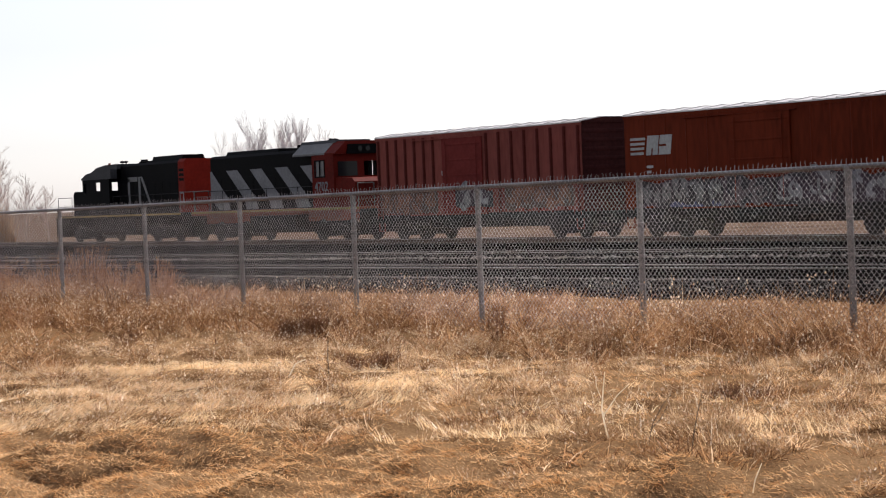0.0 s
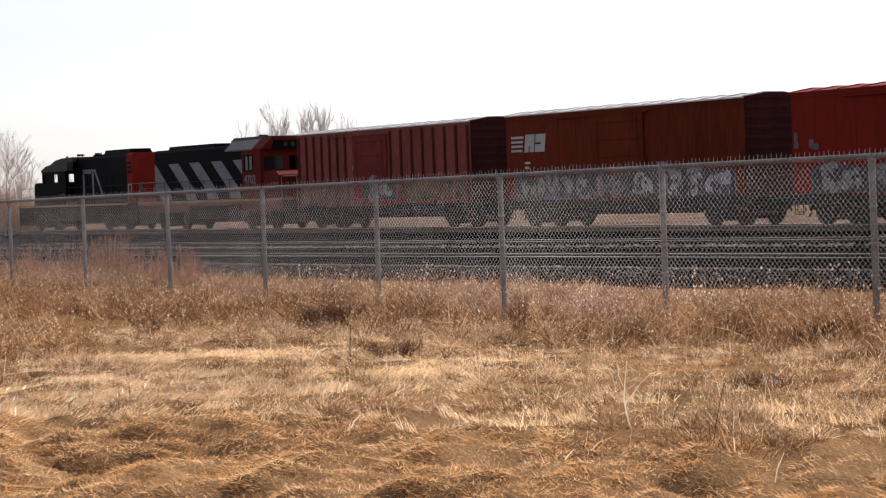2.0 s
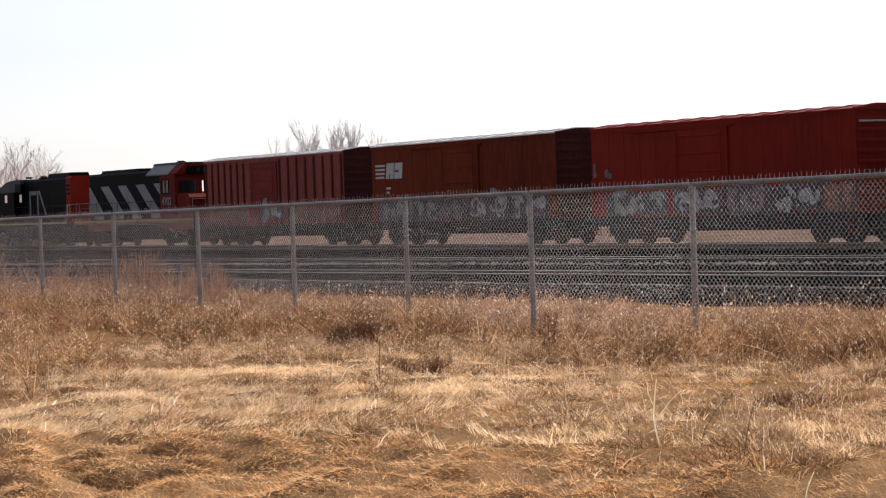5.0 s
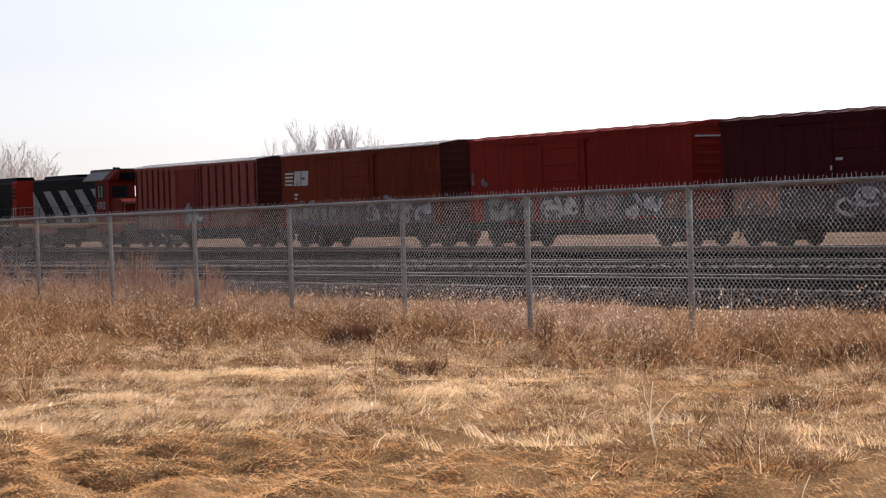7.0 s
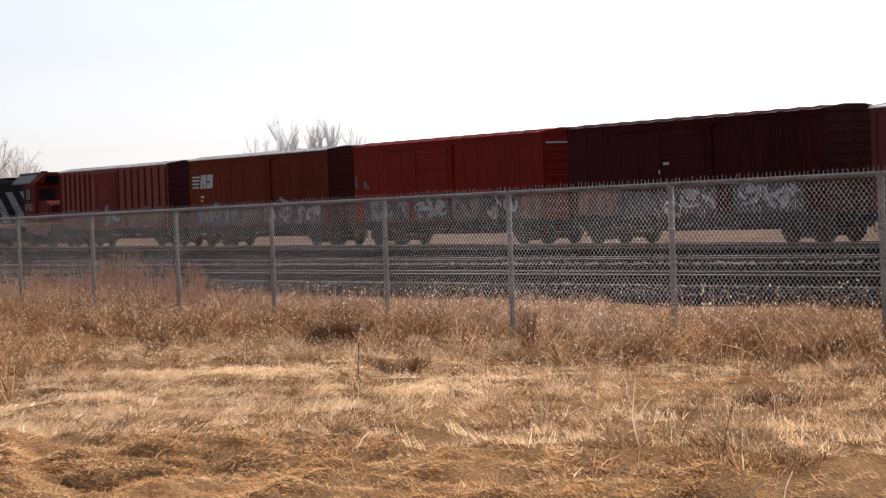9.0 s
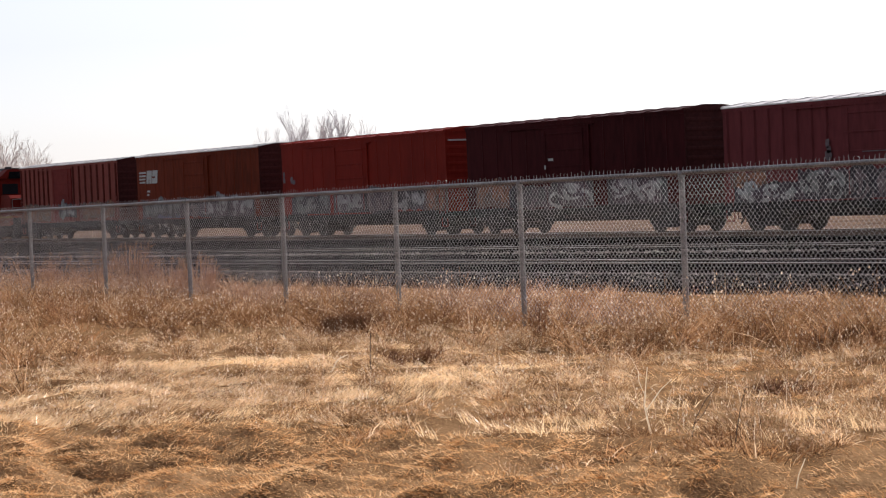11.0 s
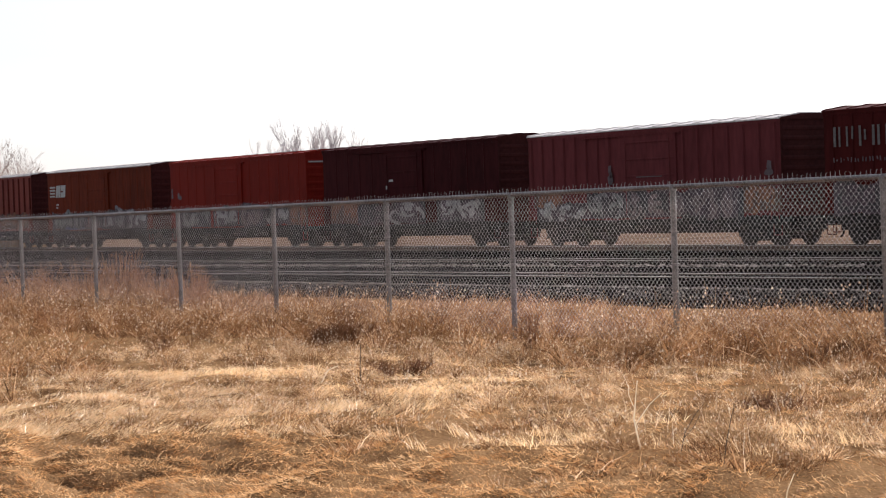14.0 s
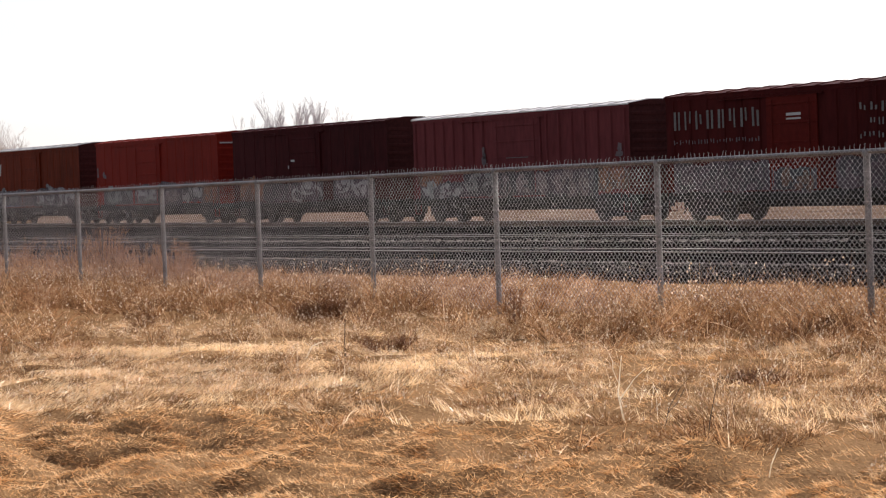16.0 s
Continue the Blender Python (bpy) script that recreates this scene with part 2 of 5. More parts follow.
def far_field():
    """The pale rough field beyond the train."""
    xs, ys = np.array([-2400, -1200, -600, -260, -180, -120, -80, -40, 40, 400, 2400.0]), np.array([56.0, 58, 62, 70, 90, 140, 300, 900, 2400.0])
    X, Y = np.meshgrid(xs, ys)
    Z = ground_z(X, Y) + 0.06
    Z[0] -= 0.12
    nx, ny = len(xs), len(ys)
    i = (np.arange(ny - 1)[:, None] * nx + np.arange(nx - 1)[None, :]).ravel()
    arrays("far_field", np.stack([X.ravel(), Y.ravel(), Z.ravel()], 1), np.stack([i, i + 1, i + nx + 1, i + nx], 1), FIELD, "structure", "pale tan field of dead grass beyond the railway")


far_field()


# ---- railway beds, rails and sleepers ----
def bed(name, y0, y1, top, label, slope, x0=-190.0, x1=30.0, lip=0.9):
    """A low ballast bank with sloping shoulders."""
    xs = np.arange(x0, x1 + 0.1, 4.0)
    prof = [(y0 - lip, -0.6), (y0, 0.0), (y1, 0.0), (y1 + lip, -0.6)]
    co, fs = [], []
    for x in xs:
        z = (fall(x) if slope else 0) + top
        co += [(x, y, z + dz) for y, dz in prof]
    for k in range(len(xs) - 1):
        for j in range(3):
            a = k * 4 + j
            fs.append((a, a + 4, a + 5, a + 1))
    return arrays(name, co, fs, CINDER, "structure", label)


def track(y, top, slope, label, x0=-150.0, x1=-8.0, pitch=0.56):
    th = empty("railway_track", Matrix(), label, "track", "parallel yard tracks")
    tilt = math.atan(SLOPE) if slope else 0.0
    ref = -20.0 if slope else 0.0
    z_ref = top
    for side in (-0.7525, 0.7525):
        bm = B()
        prism(bm, [(-0.07, -0.17), (0.07, -0.17), (0.07, -0.155), (0.012, -0.135), (0.012, -0.04), (0.036, -0.03), (0.036, -0.006), (-0.036, -0.006), (-0.036, -0.03), (-0.012, -0.04), (-0.012, -0.135), (-0.07, -0.155)], x0, x1, "x")
        r = part("rail", bm, RAIL_SIDE, th)
        r.matrix_basis = Matrix.Translation((ref, y + side, z_ref)) @ Matrix.Rotation(-tilt, 4, "Y") @ Matrix.Translation((-ref, 0, 0))
        bm = B()
        box(bm, x0, x1, -0.033, 0.033, -0.006, 0.0)
        h = part("rail_head", bm, RAIL_TOP, r, "polished steel running surface")
    n = min(int((x1 - x0) / pitch), 254)
    bm = B()
    box(bm, -0.11, 0.11, -1.3, 1.3, -0.33, -0.165, 0.012)
    first = None
    for k in range(n):
        x = x0 + (k + 0.5) * (x1 - x0) / n
        z = top + (SLOPE * (x + 20) if slope else 0)
        m = pose(x, y + random.uniform(-0.04, 0.04), z, 0, 0, random.uniform(-1, 1))
        if first is None:
            first = part("sleeper", bm, TIE, th)
            first.matrix_basis = m
        else:
            put(first, m)
    return th


def yard_surface():
    """Trodden cinders, with shade in their colour, from the grass edge to the train's bank."""
    xs, ys = np.arange(-260, 41, 3.0), np.array([20.6, 21.6, 23.5, 25.0, 26.5, 30, 34, 38, 42, 46, 50, 54, 56.5])
    X, Y = np.meshgrid(xs, ys)
    Z = ground_z(X, Y) + 0.03
    Z[0] -= 0.06
    nx, ny = len(xs), len(ys)
    i = (np.arange(ny - 1)[:, None] * nx + np.arange(nx - 1)[None, :]).ravel()
    arrays("yard_surface", np.stack([X.ravel(), Y.ravel(), Z.ravel()], 1), np.stack([i, i + 1, i + nx + 1, i + nx], 1), CINDER, "structure", "cinders and gravel between the tracks, darkened with shade")


yard_surface()
bed("ballast_bed_1", 26.4, 35.0, -0.16, "cinder bed under the near yard track, darkened with shade", True)
bed("ballast_bed_2", 36.8, 43.2, -0.16, "cinder bed under the middle yard track, darkened with shade", True)
bed("ballast_bed_3", 51.2, 56.2, RAIL_Z - 0.2, "cinder bank under the train, darkened with shade", False)
track(31.0, 0.0, True, "near yard track with dull rails on shade-darkened cinders")
track(40.0, 0.0, True, "middle yard track with dull rails on shade-darkened cinders")
track(TRAIN_Y, RAIL_Z, False, "main track under the freight train")


# ---- chain-link fence ----
POSTS = [-50.3, -47.1, -43.9, -40.7, -37.5, -34.093, -30.728, -27.505, -24.283, -21.303, -18.131, -14.837, -11.6, -8.4]
FENCE_H = 1.83


def fence_base(x):
    return SLOPE * (x + 20)


def fence():
    th = empty("chain_link_fence", pose(POSTS[0], FENCE_Y, 0), "galvanised chain-link fence with twisted wire ends above a top rail", "fence")
    ox = POSTS[0]
    rnd = random.Random(5)
    for x in POSTS:
        z = fence_base(x)
        lean = rnd.uniform(-0.4, 0.4)
        bm = B()
        tube(bm, (0, 0, -0.3), (0, 0, FENCE_H - 0.035), 0.035, 16)
        p = smooth(part("post", bm, GALV, th))
        p.matrix_basis = pose(x - ox, 0, z, 0, lean, 0)
        bm = B()
        tube(bm, (0, 0, FENCE_H - 0.05), (0, 0, FENCE_H - 0.01), 0.043, 14)
        tube(bm, (0, 0, FENCE_H - 0.01), (0, 0, FENCE_H + 0.025), 0.043, 14, 0.028)
        smooth(part("post_cap", bm, GALV, p))
        for zz in (0.35, 0.62, 0.95, 1.32, 1.62):
            bm = B()
            for a in range(10):
                t0, t1 = a / 10 * 2 * math.pi, (a + 1) / 10 * 2 * math.pi
                tube(bm, (0.041 * math.cos(t0), 0.041 * math.sin(t0), zz), (0.041 * math.cos(t1), 0.041 * math.sin(t1), zz + 0.004), 0.004, 5)
            part("tie_wire", bm, WIRE, p, "bright twisted tie wire")
    for a, b in zip(POSTS, POSTS[1:]):
        bm = B()
        tube(bm, (a - ox, 0, fence_base(a) + FENCE_H), (b - ox, 0, fence_base(b) + FENCE_H), 0.027, 12)
        smooth(part("top_rail", bm, GALV, th))
        part_mesh(a, b, ox, th)
    return th


def wires(p, q, r, sides=4):
    """Round wires from the points p to the points q: vertices and quads."""
    d = q - p
    d = d / np.linalg.norm(d, axis=1)[:, None]
    u = np.cross(d, (0.0, 1.0, 0.0))
    u /= np.linalg.norm(u, axis=1)[:, None]
    v = np.cross(d, u)
    ts = 0.4 + 2 * np.pi * np.arange(sides) / sides
    ring = (u[:, None, :] * np.cos(ts)[None, :, None] + v[:, None, :] * np.sin(ts)[None, :, None]) * np.reshape(r, (-1, 1, 1))
    co = np.concatenate([p[:, None, :] + ring, q[:, None, :] + ring], 1).reshape(-1, 3)
    k, e = np.arange(sides), (np.arange(sides) + 1) % sides
    quad = np.stack([k, e, e + sides, k + sides], 1)
    faces = (np.arange(len(p))[:, None, None] * 2 * sides + quad[None]).reshape(-1, 4)
    return co, faces


def part_mesh(a, b, ox, th):
    """One bay of woven wire: zigzag wires that hook into each other, twisted ends at the top."""
    pitch, r = 0.0715, 0.0018
    rng = np.random.default_rng(int(-a * 10))
    cols = int(round((b - a) / (pitch / 2)))
    w = (b - a) / cols
    rows = int((FENCE_H - 0.02) / (pitch / 2))
    k, j = np.meshgrid(np.arange(cols), np.arange(rows + 1), indexing="ij")
    o = (j + k) % 2
    x = a + (k + o) * w
    sag = 0.006 * np.sin(2.1 * x + 1.3 * a) + 0.004 * np.sin(5.3 * x)
    y = -0.031 + np.where(o == 1, 0.0035, -0.0035) + rng.uniform(-0.0015, 0.0015, x.shape) + 0.012 * np.sin((j / rows) * 3.1) * np.sin(1.7 * x)
    z = SLOPE * (x + 20) + FENCE_H + 0.012 - j * pitch / 2 + sag * (j / rows)
    pts = np.stack([x - ox, y, z], -1)
    p, q = pts[:, :-1].reshape(-1, 3), pts[:, 1:].reshape(-1, 3)
    top = pts[::2, 0]
    n = len(top)
    tip = top + np.stack([rng.normal(0, 0.006, n), rng.normal(0, 0.006, n), 0.05 + rng.uniform(-0.012, 0.014, n)], 1)
    hook = tip + np.stack([rng.normal(0.004, 0.009, n), rng.normal(0, 0.008, n), rng.uniform(0.002, 0.014, n)], 1)
    p, q = np.concatenate([p, top, tip]), np.concatenate([q, tip, hook])
    rr = np.concatenate([np.full(len(p) - 2 * n, r), np.full(n, 0.0036), np.full(n, 0.002)])
    co, faces = wires(p, q, rr, 4 if a > -41 else 3)
    ob = arrays("wire_mesh", co, faces, WIRE, "", "diamond chain-link wire", th)
    ob.data.shade_smooth()
    return ob


fence()

# ---- the freight train ----
def travel(t):
    """Metres that the train has moved along X by t seconds; it slows a little."""
    return -4.80758 * t + 0.0397453 * t * t - 0.00036972 * t ** 3 + 0.03


TRAIN = []  # (thing, x at the start)
SIDES = {}  # door span and post depth of each car


def wheelset(parent, x, r=0.46):
    bm = B()
    for s in (-1, 1):
        tube(bm, (0, s * 0.69, 0), (0, s * 0.80, 0), r, 24, r * 0.985)
        tube(bm, (0, s * 0.665, 0), (0, s * 0.69, 0), r + 0.028, 24)
        tube(bm, (0, s * 0.80, 0), (0, s * 0.83, 0), r * 0.45, 16)
    tube(bm, (0, -0.98, 0), (0, 0.98, 0), 0.08, 10)
    w = part("wheelset", bm, WHEEL, parent, "steel wheel pair on its axle")
    w.matrix_basis = pose(x, 0, r)
    return w


def truck(parent, x, wheelbase=1.78, r=0.46):
    """A cast freight truck: two side frames, bolster, springs, two wheelsets."""
    h = wheelbase / 2
    bm = B()
    for s in (-1, 1):
        y0, y1 = sorted((s * 0.92, s * 1.06))
        prism(bm, [(-h - 0.24, 0.36), (-h - 0.24, 0.62), (-h + 0.1, 0.66), (-0.36, 0.86), (0.36, 0.86), (h - 0.1, 0.66), (h + 0.24, 0.62), (h + 0.24, 0.36), (h - 0.2, 0.38), (0.42, 0.2), (-0.42, 0.2), (-h + 0.2, 0.38)], y0, y1)
    box(bm, -0.19, 0.19, -1.15, 1.15, 0.55, 0.8, 0.02)
    t = part("truck", bm, UNDER, parent, "grimy cast steel truck")
    t.matrix_basis = pose(x, 0, 0)
    bm = B()
    for s in (-1, 1):
        for dx in (-0.16, 0, 0.16):
            tube(bm, (dx, s * 1.0, 0.3), (dx, s * 1.0, 0.56), 0.055, 8)
    part("spring", bm, UNDER, t)
    bm = B()
    box(bm, -0.4, 0.4, -0.9, 0.9, 0.22, 0.3, 0.01)
    part("spring_plank", bm, UNDER, t)
    for dx in (-1, 1):
        bm = B()
        a, b = sorted((dx * (h - r - 0.16), dx * (h - r - 0.03)))
        box(bm, a, b, -0.86, 0.86, 0.3, 0.46, 0.01)
        for s in (-0.75, 0.75):
            box(bm, a, b, s - 0.06, s + 0.06, 0.24, 0.62, 0.01)
        part("brake_beam", bm, UNDER, t)
    ws = [wheelset(t, -h, r), wheelset(t, h, r)]
    return t, ws


WHEELS = []


def coupler(parent, x, way):
    bm = B()
    box(bm, min(x, x + way * 0.85), max(x, x + way * 0.85), -0.11, 0.11, 0.78, 1.0, 0.02)
    box(bm, min(x + way * 0.8, x + way * 1.05), max(x + way * 0.8, x + way * 1.05), -0.2, 0.2, 0.72, 1.06, 0.04)
    part("coupler", bm, UNDER, parent, "dark cast steel coupler")


def patch(parent, name, material, shapes, y, label, depth=0.006):
    """Flat painted shapes a few millimetres proud of a side that faces -Y."""
    bm = B()
    for pts in shapes:
        prism(bm, pts, y - depth, y - 0.001)
    return part(name, bm, material, parent, label)


def rect(x0, x1, z0, z1, lean=0.0):
    return [(x0, z0), (x1, z0), (x1 + lean, z1), (x0 + lean, z1)]


def blob(rnd, x0, x1, z0, z1):
    """A lumpy sprayed letter form."""
    n = rnd.randint(7, 10)
    cx, cz = (x0 + x1) / 2, (z0 + z1) / 2
    return [(cx + (x1 - x0) / 2 * rnd.uniform(0.72, 1.05) * math.copysign(abs(math.cos(t)) ** 0.6, math.cos(t)), cz + (z1 - z0) / 2 * rnd.uniform(0.75, 1.05) * math.copysign(abs(math.sin(t)) ** 0.6, math.sin(t))) for t in (2 * math.pi * i / n for i in range(n))]


def boxcar(x, length, eave, paint, label, door=(6.0, 9.0), ribs=(), rib_w=0.09, door_paint=None, roof_paint=None, plug=False, ends=None, ridge=0.2, rib_d=0.016, rib_paint=None):
    """One 15 m boxcar: body with thick walls, ribs, sliding door, ribbed roof, corrugated ends, sills, ladders, trucks."""
    th = empty("boxcar", pose(x, TRAIN_Y, RAIL_Z), label, "boxcar", "cars of the freight train")
    TRAIN.append((th, x))
    SIDES[th.name] = (door, rib_d)
    hw, zf = 1.50, 1.08
    bm = B()
    prism(bm, [(-hw, zf), (-hw, eave), (hw, eave), (hw, zf)], 0.05, length - 0.05, "x")
    part("body", bm, paint, th)
    # roof: shallow ridge with seam caps
    bm = B()
    prism(bm, [(-hw - 0.05, eave), (-hw - 0.05, eave + 0.05), (-0.5, eave + ridge), (0.5, eave + ridge), (hw + 0.05, eave + 0.05), (hw + 0.05, eave)], 0, length, "x")
    roof = part("roof", bm, roof_paint or ROOF, th, "weathered galvanised sheet roof")
    n = 13
    for k in range(n + 1):
        xx = 0.04 + k * (length - 0.16) / n
        bm = B()
        prism(bm, [(-hw - 0.04, eave + 0.045), (-hw - 0.04, eave + 0.085), (-0.5, eave + ridge + 0.035), (0.5, eave + ridge + 0.035), (hw + 0.04, eave + 0.085), (hw + 0.04, eave + 0.045), (0.5, eave + ridge - 0.01), (-0.5, eave + ridge - 0.01)], xx, xx + 0.08, "x")
        part("roof_seam", bm, roof_paint or ROOF, roof)
    # side posts
    rib = None
    for side in (-1, 1):
        for xx in ribs:
            if rib is None:
                bm = B()
                prism(bm, [(-rib_w / 2 - 0.03, 0), (-rib_w / 2, -rib_d), (rib_w / 2, -rib_d), (rib_w / 2 + 0.03, 0)], zf + 0.02, eave - 0.12, "z")
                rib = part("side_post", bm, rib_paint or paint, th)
                rib.matrix_basis = pose(xx, -hw, 0)
            else:
                put(rib, pose(xx, side * hw, 0, 0, 0, 0 if side < 0 else 180))
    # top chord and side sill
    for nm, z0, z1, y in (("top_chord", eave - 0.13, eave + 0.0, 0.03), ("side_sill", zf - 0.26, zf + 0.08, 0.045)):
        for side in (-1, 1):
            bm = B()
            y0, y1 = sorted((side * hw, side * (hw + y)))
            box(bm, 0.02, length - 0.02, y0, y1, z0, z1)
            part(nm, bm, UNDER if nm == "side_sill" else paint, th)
    # sliding doors with their ribs, tracks and handle
    for side in (-1, 1):
        bm = B()
        y0, y1 = sorted((side * (hw + 0.004), side * (hw + 0.085)))
        box(bm, door[0], door[1], y0, y1, zf + 0.1, eave - 0.22, 0.015)
        d = part("door", bm, door_paint or paint, th)
        k = 5 if not plug else 3
        for i in range(k):
            bm = B()
            z = zf + 0.35 + i * (eave - zf - 0.9) / (k - 1)
            y0, y1 = sorted((side * (hw + 0.084), side * (hw + 0.115)))
            box(bm, door[0] + 0.12, door[1] - 0.12, y0, y1, z, z + 0.07, 0.01)
            part("door_rib", bm, door_paint or paint, d)
        for xx in (door[0] + 0.35, door[1] - 0.35):
            bm = B()
            tube(bm, (xx, side * (hw + 0.13), zf + 0.2), (xx, side * (hw + 0.13), eave - 0.35), 0.018, 6)
            part("lock_rod", bm, door_paint or paint, d)
        for z in (zf + 0.02, eave - 0.24):
            bm = B()
            y0, y1 = sorted((side * hw, side * (hw + 0.12)))
            box(bm, door[0] - 2.6, door[1] + 0.3, y0, y1, z, z + 0.05)
            part("door_track", bm, paint, th)
    # corrugated ends
    for xe, way in ((0.05, -1), (length - 0.05, 1)):
        bm = B()
        prism(bm, [(0, 0), (way * 0.035, 0.08), (way * 0.035, 0.16), (0, 0.24)], -hw + 0.08, hw - 0.08)
        gable = B()
        prism(gable, [(-hw - 0.05, eave - 0.02), (-hw - 0.05, eave + 0.05), (-0.5, eave + ridge), (0.5, eave + ridge), (hw + 0.05, eave + 0.05), (hw + 0.05, eave - 0.02)], min(xe + way * 0.053, xe + way * 0.075), max(xe + way * 0.053, xe + way * 0.075), "x")
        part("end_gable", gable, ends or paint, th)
        plate = B()
        box(plate, min(xe, xe + way * 0.012), max(xe, xe + way * 0.012), -hw, hw, zf, eave)
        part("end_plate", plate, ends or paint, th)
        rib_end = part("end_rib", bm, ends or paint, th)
        for i in range(9):
            m = pose(xe, 0, zf + 0.2 + i * (eave - zf - 0.45) / 8.6)
            if i == 0:
                rib_end.matrix_basis = m
            else:
                put(rib_end, m)
    # corner ladders
    for xe in (0.12, length - 0.56):
        for side in (-1, 1):
            bm = B()
            y = side * (hw + 0.09)
            for dx in (0.0, 0.44):
                tube(bm, (xe + dx, y, zf - 0.1), (xe + dx, y, zf + 1.5), 0.014, 5)
            for i in range(5):
                tube(bm, (xe, y, zf + 0.05 + i * 0.34), (xe + 0.44, y, zf + 0.05 + i * 0.34), 0.012, 5)
            part("ladder", bm, paint, th)
    # underframe
    bm = B()
    box(bm, -0.1, length + 0.1, -0.22, 0.22, 0.72, zf - 0.02)
    prism(bm, [(3.4, 0.75), (4.0, 0.5), (length - 4.0, 0.5), (length - 3.4, 0.75)], -0.3, 0.3)
    for xx in np.linspace(0.9, length - 0.9, 7):
        box(bm, xx - 0.06, xx + 0.06, -hw + 0.05, hw - 0.05, 0.86, zf - 0.02)
    box(bm, 5.2, 6.6, -1.1, -0.35, 0.62, 0.98, 0.03)
    tube(bm, (8.4, -0.7, 0.78), (9.5, -0.7, 0.78), 0.19, 12)
    part("underframe", bm, UNDER, th, "dark steel underframe with brake gear")
    for xe, way in ((0, -1), (length, 1)):
        coupler(th, xe, way)
    for xe in (-0.28, length + 0.28):  # air hose, cut lever and its bracket
        bm = B()
        tube(bm, (xe, -0.3, 0.8), (xe, -0.36, 0.42), 0.035, 6)
        tube(bm, (xe, -0.36, 0.42), (xe + math.copysign(0.3, xe - 1), -0.2, 0.3), 0.035, 6)
        part("air_hose", bm, UNDER, th)
        bm = B()
        tube(bm, (xe, -1.35, 0.74), (xe, 0.2, 0.9), 0.02, 5)
        tube(bm, (xe, -1.35, 0.74), (xe, -1.35, 0.5), 0.02, 5)
        part("cut_lever", bm, UNDER, th)
    for side in (-1, 1):
        for xe in (0.08, length - 0.52):
            bm = B()
            for dx in (0.0, 0.44):
                tube(bm, (xe + dx, side * 1.5, zf - 0.2), (xe + dx, side * 1.5, 0.42), 0.02, 5)
            tube(bm, (xe, side * 1.5, 0.42), (xe + 0.44, side * 1.5, 0.42), 0.022, 5)
            part("stirrup_step", bm, paint, th)
    for xe in (0.0, length):
        bm = B()
        box(bm, xe - 0.3, xe + 0.3, -0.45, 0.45, 0.55, 1.0, 0.02)
        part("draft_gear_box", bm, UNDER, th)
    for xx in (1.8, length - 1.8):
        _, ws = truck(th, xx)
        WHEELS.extend((w, 0.46) for w in ws)
    return th


def spread(a, b, n):
    return [a + (b - a) * i / (n - 1) for i in range(n)]


car_1 = boxcar(-80.6, 15.35, 4.70, PAINT_1, "faded oxide-red boxcar with strong vertical side posts", (5.45, 8.45), spread(0.25, 4.7, 7) + spread(8.75, 15.1, 8), 0.08, rib_d=0.085, ends=END_SHADE, door_paint=DOOR_1, rib_paint=POST_SHADE_1)
car_2 = boxcar(-62.65, 15.15, 4.76, PAINT_2, "dark red boxcar with a white railway emblem and grey graffiti", (6.1, 9.3), spread(1.3, 4.9, 4) + spread(10.3, 14.2, 5), 0.04, ends=END_SHADE)
car_3 = boxcar(-45.1, 15.4, 4.74, PAINT_3, "bright red boxcar with graffiti along its lower side", (5.3, 8.6), spread(1.2, 4.2, 4) + spread(9.4, 14.6, 6), 0.04, roof_paint=PAINT_3)
car_4 = boxcar(-28.05, 15.15, 4.74, PAINT_4, "very dark maroon boxcar with pale graffiti letters", (5.8, 9.1), spread(1.3, 4.6, 4) + spread(10.0, 14.0, 4), 0.04, roof_paint=PAINT_4, ends=END_SHADE)
car_5 = boxcar(-10.76, 15.65, 4.66, PAINT_5, "dusty maroon boxcar with vertical side posts", (6.4, 9.8), spread(0.3, 5.6, 8) + spread(10.2, 15.35, 7), 0.07, rib_d=0.08, ends=END_SHADE)
car_6 = boxcar(7.05, 15.4, 4.76, PAINT_6, "weathered maroon boxcar with a red door and worn white lettering", (5.7, 8.3), spread(0.5, 5.3, 6) + spread(9.2, 14.9, 7), 0.05, DOOR_6, rib_d=0.05, roof_paint=PAINT_6)


# ---- locomotives ----
def side_wall(bm, x0, x1, z0, z1, y0, y1, holes):
    """A wall along X with rectangular openings (x0, x1, z0, z1), left to right."""
    at = x0
    for a, b, c, d in holes:
        box(bm, at, a, y0, y1, z0, z1)
        box(bm, a, b, y0, y1, z0, c)
        box(bm, a, b, y0, y1, d, z1)
        at = b
    box(bm, at, x1, y0, y1, z0, z1)


def cross_wall(bm, x0, x1, z0, z1, w, holes):
    """A wall across the engine with openings (y0, y1, z0, z1)."""
    at = -w
    for a, b, c, d in holes:
        box(bm, x0, x1, at, a, z0, z1)
        box(bm, x0, x1, a, b, z0, c)
        box(bm, x0, x1, a, b, d, z1)
        at = b
    box(bm, x0, x1, at, w, z0, z1)


